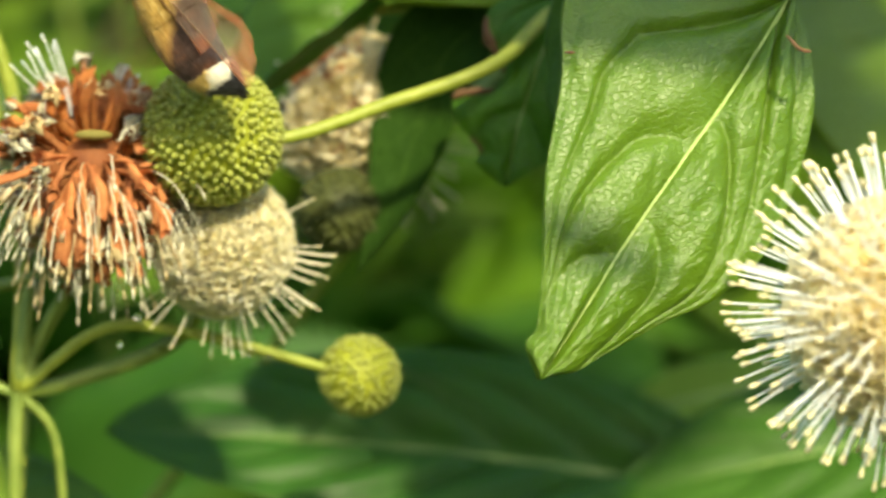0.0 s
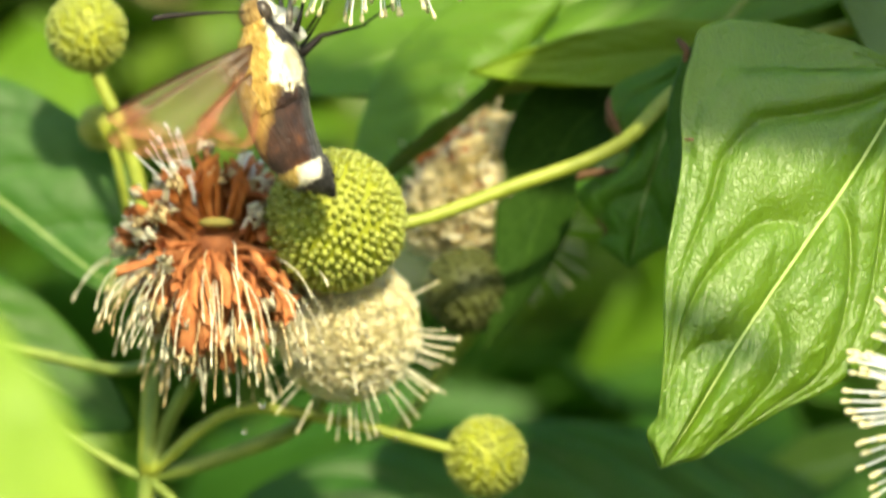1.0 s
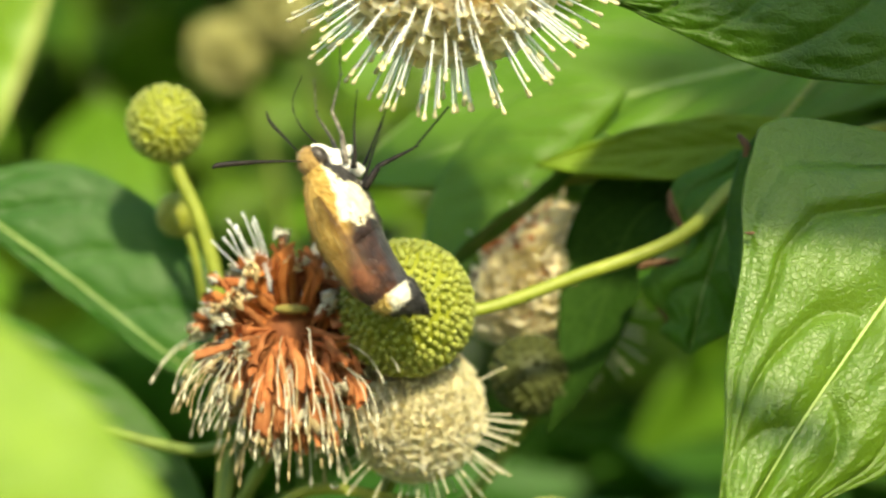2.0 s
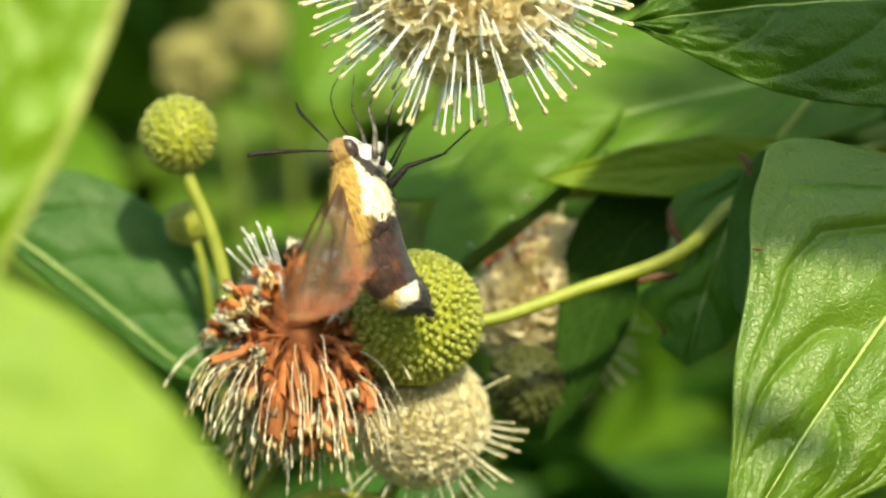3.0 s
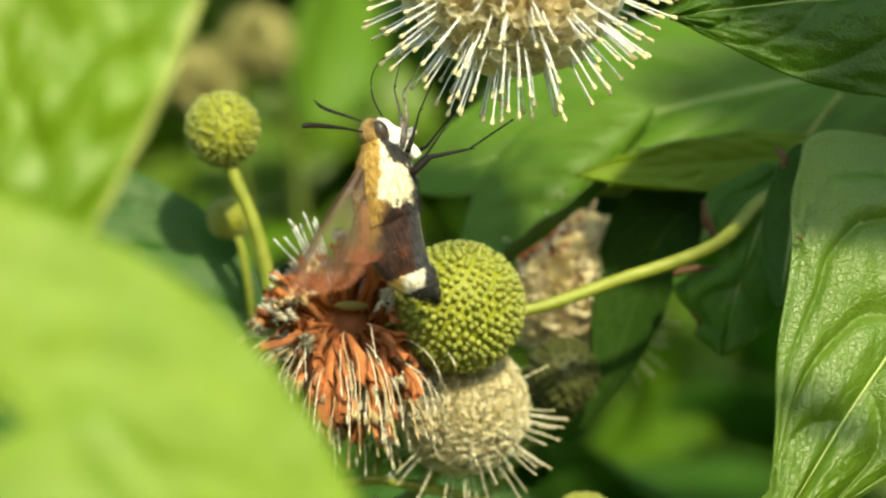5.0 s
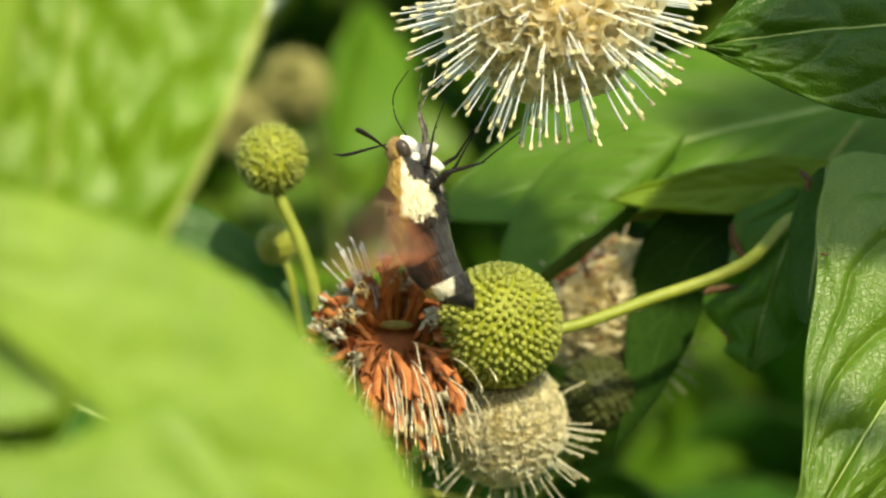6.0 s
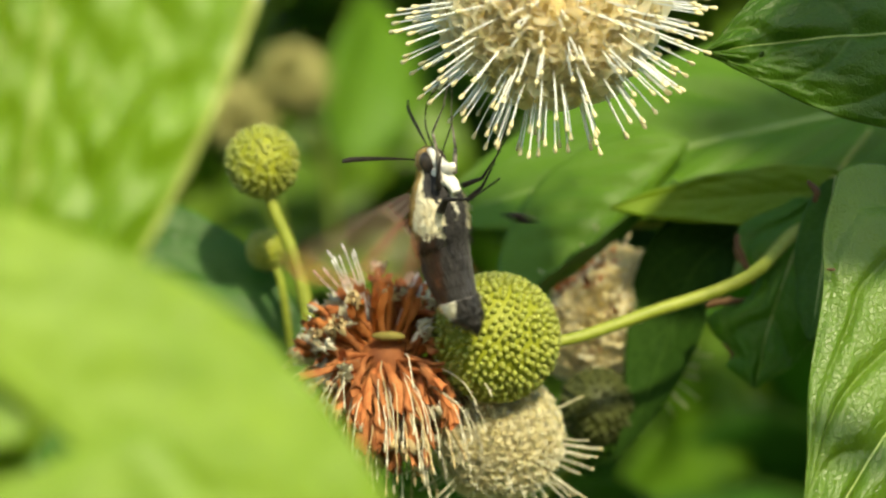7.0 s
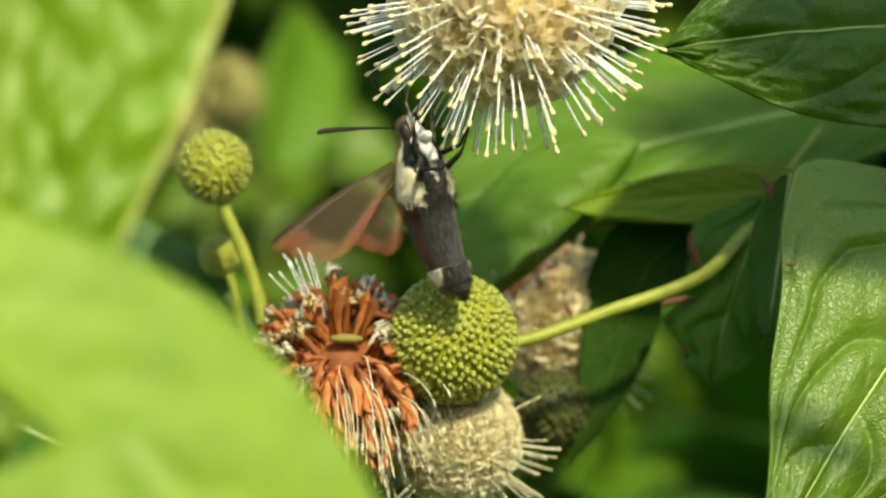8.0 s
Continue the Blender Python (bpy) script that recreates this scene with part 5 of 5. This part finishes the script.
def make_moth():
    """A clearwing moth: z towards its head, x towards its belly; its right side faces -y."""
    root = new("moth")
    antennae = []
    tagged(root, "hovering clearwing moth, gold and cream with a black abdomen", "moth")

    def axis(z):
        return knot_value(AXIS, z * 100) / 100

    def length_of_body(z0, z1, n, ring=0.0, swell=1.0):
        out = []
        for i in range(n + 1):
            z = z0 + (z1 - z0) * i / n
            r = knot_value(BODY, z) * swell
            out.append((z / 100, r / 100 * (1 - ring * max(0.0, math.cos(z * 2 * math.pi / 0.165)) ** 8)))
        return out

    abdomen = lathe(length_of_body(-0.66, 0.22, 60, 0.012), 40, axis, 0.80, 0.02)
    band = lathe(length_of_body(-0.87, -0.64, 14, 0.0, 1.05), 36, axis, 0.85, 0.06)
    tail = lathe(length_of_body(-1.06, -0.84, 14), 30, axis, 0.95, 0.10)
    rows = [(z, r * (1.03 - 0.055 * max(0.0, 0.0028 - z) / 0.0028)) for z, r in length_of_body(0.0, 0.92, 40)]
    thorax = lathe(rows, 40, axis, 0.87, 0.03)
    for bm, name, label, length, count, seed in (
        (abdomen, "abdomen", "dark brown glossy abdomen with a gold back", 0.0003, 0, 52), (band, "band", "pale yellow furry band", 0.00055, 3, 53),
        (tail, "tail_tuft", "dark pointed tail tuft", 0.0006, 2, 54), (thorax, "thorax", "gold thorax with a cream flank", 0.00075, 3, 55),
    ):
        bm.normal_update()
        coat = random.Random(seed)
        if count:
            roots = [(v.co + Vector((coat.gauss(0, 1), coat.gauss(0, 1), coat.gauss(0, 1))) * 0.00018 - v.normal * 0.0001, v.normal.copy()) for v in bm.verts for _ in range(count)]
            tagged(part("fur", fur(roots, length, 0.00003, seed, (0.0, 0.0, -2.9)), M_COAT, root), kind="stuff")
        part(name, bm, M_COAT, root, label)
    head = bmesh.new()
    bmesh.ops.create_uvsphere(head, u_segments=20, v_segments=14, radius=0.00160)
    head.transform(Matrix.Translation((-0.0001, 0, 0.0100)) @ Matrix.Diagonal((1.0, 0.95, 1.1, 1)))
    head.normal_update()
    coat = random.Random(61)
    crown = [(v.co + Vector((coat.gauss(0, 1), coat.gauss(0, 1), coat.gauss(0, 1))) * 0.0001, v.normal.copy()) for v in head.verts if v.co.x < 0.0008 for _ in range(2)]
    tagged(part("fur", fur(crown, 0.0005, 0.00003, 62, (0.0, 0.0, -1.2)), M_HEAD, root), kind="stuff")
    head = part("head", head, M_HEAD, root, "small gold head")
    face = bmesh.new()
    add_tube(face, curve_points([(0.0008, 0, 0.0113), (0.0014, 0, 0.0106), (0.0019, 0, 0.0096), (0.0027, 0, 0.0088), (0.0038, 0, 0.0085), (0.0045, 0, 0.0088)], 18), lambda u: 0.00025 + 0.00050 * math.sin(math.pi * min(1.0, 0.08 + 0.87 * u)) ** 0.8, 14, uneven=0.15)
    face.normal_update()
    beard = [(v.co.copy(), v.normal.copy()) for v in face.verts for _ in range(2)]
    tagged(part("fur", fur(beard, 0.0005, 0.00003, 63, (0.6, 0.0, -0.6)), M_WHITE, root), kind="stuff")
    part("palp", face, M_WHITE, head, "white furry palps in front of the face")
    throat = bmesh.new()
    add_tube(throat, curve_points([(0.0012, 0, 0.0086), (0.0024, 0, 0.0076), (0.0033, 0, 0.0066), (0.0036, 0, 0.0056)], 12), lambda u: 0.00110 - 0.0005 * u, 14, uneven=0.15)
    part("throat", throat, M_WHITE, root, "white furry throat")
    for s in (-1, 1):
        eye = bmesh.new()
        bmesh.ops.create_uvsphere(eye, u_segments=16, v_segments=10, radius=0.00105)
        eye.transform(Matrix.Translation((0.0008, s * 0.00095, 0.0100)) @ Matrix.Diagonal((0.85, 0.70, 1.15, 1)))
        part("eye", eye, M_EYE, head, "dark shiny eye")
        ant = bmesh.new()
        if s < 0:
            line = [(-0.0010, s * 0.0009, 0.0106), (-0.0042, s * 0.0018, 0.0123), (-0.0076, s * 0.0026, 0.0139), (-0.0096, s * 0.0030, 0.0147), (-0.0102, s * 0.0031, 0.0147)]
        else:
            line = [(-0.0004, s * 0.0008, 0.0112), (-0.0006, s * 0.0030, 0.0136), (-0.0009, s * 0.0052, 0.0164), (-0.0006, s * 0.0060, 0.0178)]
        add_tube(ant, curve_points(line, 26), lambda u: (0.00010 + 0.00036 * math.sin(math.pi * min(1.0, 0.02 + u * 0.97)) ** 1.1 * u ** 0.8) * (1.0 if s < 0 else 0.65), 8)
        antennae.append((part("antenna", ant, M_LEG, root, "black clubbed antenna"), Vector(line[0])))
    tongue = bmesh.new()
    add_tube(tongue, curve_points([(0.0016, 0, 0.0112), (0.0014, 0, 0.0140), (0.0024, 0.0004, 0.0165), (0.0052, 0.0008, 0.0182)], 14), lambda u: 0.00010 * (1.1 - 0.5 * u), 6)
    part("proboscis", tongue, M_LEG, head, "thin dark uncoiled proboscis")
    near_legs = (
        (((0.0026, 0.0010, 0.0076), (0.0042, 0.0012, 0.0104), (0.0048, 0.0014, 0.0130), (0.0080, 0.0012, 0.0154), (0.0104, 0.0010, 0.0185)), 0.8, M_SHIN),
        (((0.0028, 0.0014, 0.0066), (0.0040, 0.0018, 0.0080), (0.0058, 0.0016, 0.0104), (0.0086, 0.0012, 0.0132)), 0.8, M_LEG),
        (((0.0024, 0.0016, 0.0042), (0.0050, 0.0022, 0.0051), (0.0094, 0.0020, 0.0043), (0.0154, 0.0016, 0.0056)), 1.15, M_LEG),
    )
    far_legs = (
        (((0.0026, 0.0010, 0.0078), (0.0036, 0.0014, 0.0108), (0.0040, 0.0016, 0.0140), (0.0062, 0.0014, 0.0172)), 0.7, M_SHIN),
        (((0.0028, 0.0014, 0.0062), (0.0050, 0.0026, 0.0064), (0.0088, 0.0030, 0.0086), (0.0112, 0.0030, 0.0100)), 0.7, M_LEG),
        (((0.0024, 0.0016, 0.0044), (0.0044, 0.0026, 0.0054), (0.0074, 0.0028, 0.0074), (0.0122, 0.0026, 0.0108)), 0.7, M_LEG),
    )
    for s, legs in ((-1, near_legs), (1, far_legs)):
        for joints, thick, mat in legs:
            leg = bmesh.new()
            pts = [Vector((p[0], s * p[1] * 1.2, p[2])) for p in joints]
            line = []
            for a, b in zip(pts, pts[1:]):
                line += [a.lerp(b, t) for t in (0.0, 0.3, 0.65, 0.93)]
            line.append(pts[-1])
            add_tube(leg, line, lambda u: (0.00034 * max(0.0, 1 - u * 1.5) ** 1.2 + 0.00013 - 0.00004 * u) * thick, 8)
            knee = pts[-2]
            spur = (pts[-1] - knee).normalized() * 0.0008 + Vector((0.0001, 0, -0.0004))
            add_tube(leg, [knee, knee + spur * 0.5, knee + spur], lambda u: 0.00009 * (1.1 - u), 5)
            part("leg", leg, mat, root, "thin bent leg")
    wings = {}
    fore, hind = wing_mesh(0.0175, 0.0070, "forewing"), wing_mesh(0.0084, 0.0060, "hindwing")
    for name, me in (("forewing", fore), ("hindwing", hind)):
        for s in (-1, 1):
            wings[name, s] = part(name, me, None, root, "clear wing with a rusty rim")
    return root, wings, antennae


def make_fly():
    root = new("fly")
    tagged(root, "tiny grey flying insect passing by", "insect")
    body = lathe([(-0.0018, 0.0001), (-0.0012, 0.0004), (-0.0002, 0.0006), (0.0008, 0.00045), (0.0014, 0.0003), (0.0017, 0.0001)], 12)
    part("body", body, M_LEG, root)
    for s in (-1, 1):
        bm = bmesh.new()
        vs = [bm.verts.new((0.0004 + 0.0003 * math.sin(a), s * (0.0009 + 0.0008 * math.cos(a)), -0.0003 + 0.0016 * math.sin(a) * 0.6 - 0.0005)) for a in (k * math.pi / 6 for k in range(12))]
        bm.faces.new(vs)
        part("wing", bm, M_OLD_STYLE, root, "pale blurred wing")
    return root


moth, moth_wings, moth_antennae = make_moth()
fly = make_fly()

# ---- focus ----
cam.data.dof.use_dof = True
cam.data.dof.focus_object = top_flower
cam.data.dof.aperture_fstop = 16.0


# ---- drops and scabs ----
def water_drop(place, r, label):
    bm = bmesh.new()
    bmesh.ops.create_uvsphere(bm, u_segments=16, v_segments=10, radius=r)
    for v in bm.verts:
        v.co.z *= 1.1 if v.co.z < 0 else 0.9
    bm.transform(Matrix.Translation(place))
    tagged(new("water_drop", mesh_of("water_drop", bm, M_WATER)), label, "drop", "water drops")


water_drop(P(-0.93, -0.62, -2.66), 0.0005, "tiny clear water drop hanging from a withered flower")
water_drop(P(-1.12, -0.62, -2.95), 0.0004, "tiny clear water drop hanging from a withered flower")
water_drop(P(0.19, 1.04, -3.14), 0.0006, "clear water drop hanging under a thin twig")
water_drop(P(0.40, 1.10, -3.20), 0.0004, "clear water drop hanging under a thin twig")
water_drop(P(2.86, -1.18, 2.62), 0.0005, "clear water drop lying on a dark leaf")


def scab(points, r, label):
    bm = bmesh.new()
    add_tube(bm, curve_points(points, 10), lambda u: r * (0.6 + 0.5 * math.sin(3 * u)), 7, uneven=0.4)
    tagged(new("dry_scrap", mesh_of("dry_scrap", bm, M_SCAB)), label, "debris")


scab([P(5.90, -1.75, 0.30), P(6.02, -1.9, 0.16), P(6.14, -1.85, 0.13)], 0.00022, "curled brown dry scrap on a glossy leaf")
scab([P(3.60, -1.82, 0.13), P(3.66, -1.84, 0.125), P(3.70, -1.82, 0.125)], 0.00016, "small brown scab on a leaf rim")
scab([P(3.58, 0.35, 1.18), P(3.66, 0.2, 1.05), P(3.64, 0.2, 0.93)], 0.0004, "brown dry scab on a leaf edge")

scab([P(3.62, -0.95, 2.98), P(3.72, -1.0, 2.93), P(3.70, -1.0, 2.85)], 0.0006, "dry brown spot on a dark leaf")

# ---- what moves ----
# seconds, middle of the body in centimetres, lean of the head to its back, turn about the body's length
FLIGHT = [
    (0.0, -0.29, 0.61, 32.2, 18), (0.5, -0.385, 0.42, 25.3, 16), (1.0, -0.485, 0.57, 23.5, 16), (1.5, -0.495, 0.205, 42.5, 14), (2.0, -0.485, 0.13, 37.7, 15),
    (2.2, -0.46, 0.16, 33.0, 15), (3.3, -0.49, 0.30, 30.0, 18), (3.5, -0.51, 0.31, 30.2, 20), (4.0, -0.565, 0.58, 27.5, 21), (4.2, -0.60, 0.55, 26.0, 18), (5.3, -0.88, 0.26, 20.0, -10),
    (5.5, -0.925, 0.225, 18.8, -16), (6.0, -0.96, 0.47, 25.8, -20), (6.5, -1.07, 0.385, 25.7, -27), (7.0, -0.69, 0.365, 17.0, -56), (7.5, -0.305, 0.465, 15.0, -62), (8.0, -0.385, 0.755, 18.6, -66),
]
# how far the near antenna is turned forward and the far one laid back
ANTENNAE = {5.3: (40, -50), 5.5: (46, -62), 6.0: (50, -66), 6.5: (44, -52), 7.0: (10, 18)}
# wing strokes at some moments, near and far side: degrees from over the back (0) to the side (90), and how far swept to the tail; then a twist
STROKES = {0.0: (88, 62, 40, 30), 0.5: (36, 24, 30, 20), 1.0: (4, -6, 8, 0), 1.5: (44, 46, 70, 30), 2.0: (76, 30, 72, 30, 0), 3.5: (16, 4, 22, 10), 4.0: (12, -1, 20, 18),
           5.5: (20, 16, 10, 18), 6.0: (74, 14, 34, 44), 6.5: (92, 14, 34, 44), 7.0: (64, 4, 10, 26), 7.5: (62, 2, 40, 40), 8.0: (66, 6, 10, 26)}
# moments at which the wings turn about and are slow
TURNING = (1.0, 2.0, 4.0, 5.5)


def wing_angle(k, s):
    t = k / FPS
    for moment, (near, near_sweep, far, far_sweep, *_) in STROKES.items():
        if abs(moment - t) < 0.01:
            return (near, near_sweep) if s < 0 else (far, far_sweep)
        if abs(abs(moment - t) - 1 / FPS) < 0.01:
            middle, sweep = (near, near_sweep) if s < 0 else (far, far_sweep)
            side = 1 if t > moment else -1
            swing, slide = (22, 4) if moment in TURNING else (58, 16)
            return min(104.0, max(0.0, middle + swing * side)), sweep + slide * side
    return 52 + (34 if k % 2 else -34), 26


def motions():
    walk(moth, [(t, Matrix.Translation(P(x, -1.2, z)) @ pose(0, 0, 0, 0, -lean, 0) @ pose(0, 0, 0, 0, 0, turn)) for t, x, z, lean, turn in FLIGHT])
    for k, (antenna, base) in enumerate(moth_antennae):
        rows = []
        for t, x, z, lean, turn in FLIGHT:
            aside = ANTENNAE.get(t, (0, 0))
            bend = pose(0, 0, 0, 0, 0, aside[0]) if k == 0 else pose(0, 0, 0, 0, aside[1], 0)
            rows.append((t, Matrix.Translation(base) @ pose(0, 0, 0, 0, 0, 12 - turn) @ bend @ pose(0, 0, 0, 0, lean - 30, 0) @ Matrix.Translation(-base)))
        walk(antenna, rows)
    for near in (near_leaf_a, near_leaf_b, near_leaf_c):
        walk(near, [(t, pose(x, 0, z)) for t, x, z in ((0.0, -0.002, -0.003), (0.5, -0.004, -0.0052), (1.0, 0.0, 0.0), (1.5, 0.0, 0.0), (8.0, 0.0, 0.0))])
    for (name, s), wing in moth_wings.items():
        rows = []
        for k in range(0, 241):
            a, sweep = wing_angle(k, s)
            if name == "forewing":
                hinge = (-0.0022, s * 0.0022, 0.0060)
            else:
                hinge, sweep = (-0.0026, s * 0.0024, 0.0036), sweep + 12
            twist = min(60.0, max(0.0, (a - 45) * 1.3))
            twist = next((row[4] for moment, row in STROKES.items() if len(row) > 4 and abs(moment - k / FPS) < 0.05), twist)
            turn = Matrix.Rotation(radians(-s * a), 4, "Z") @ Matrix.Rotation(radians(-sweep), 4, "Y") @ Matrix.Rotation(radians(s * twist), 4, "X")
            rows.append((k / FPS, Matrix.Translation(hinge) @ turn))
        walk(wing, rows)
    walk(fly, [(0.0, pose(0.30, -0.005, 1.26, 0, -70, 0)), (6.7, pose(0.16, -0.005, 1.225, 0, -70, 0)), (6.9, pose(0.030, -0.005, 1.206, 0, -70, 0)), (6.96, pose(0.006, -0.005, 1.2066, 0, -72, 0)), (7.0, pose(0.001, -0.005, 1.2069, 0, -75, 0)), (7.04, pose(-0.005, -0.004, 1.2066, 0, -72, 0)),
               (7.1, pose(-0.035, 0.004, 1.203, 0, -70, 0)), (7.4, pose(-0.20, 0.02, 1.24, 0, -70, 0)), (8.0, pose(-0.40, 0.05, 1.30, 0, -70, 0))])


motions()
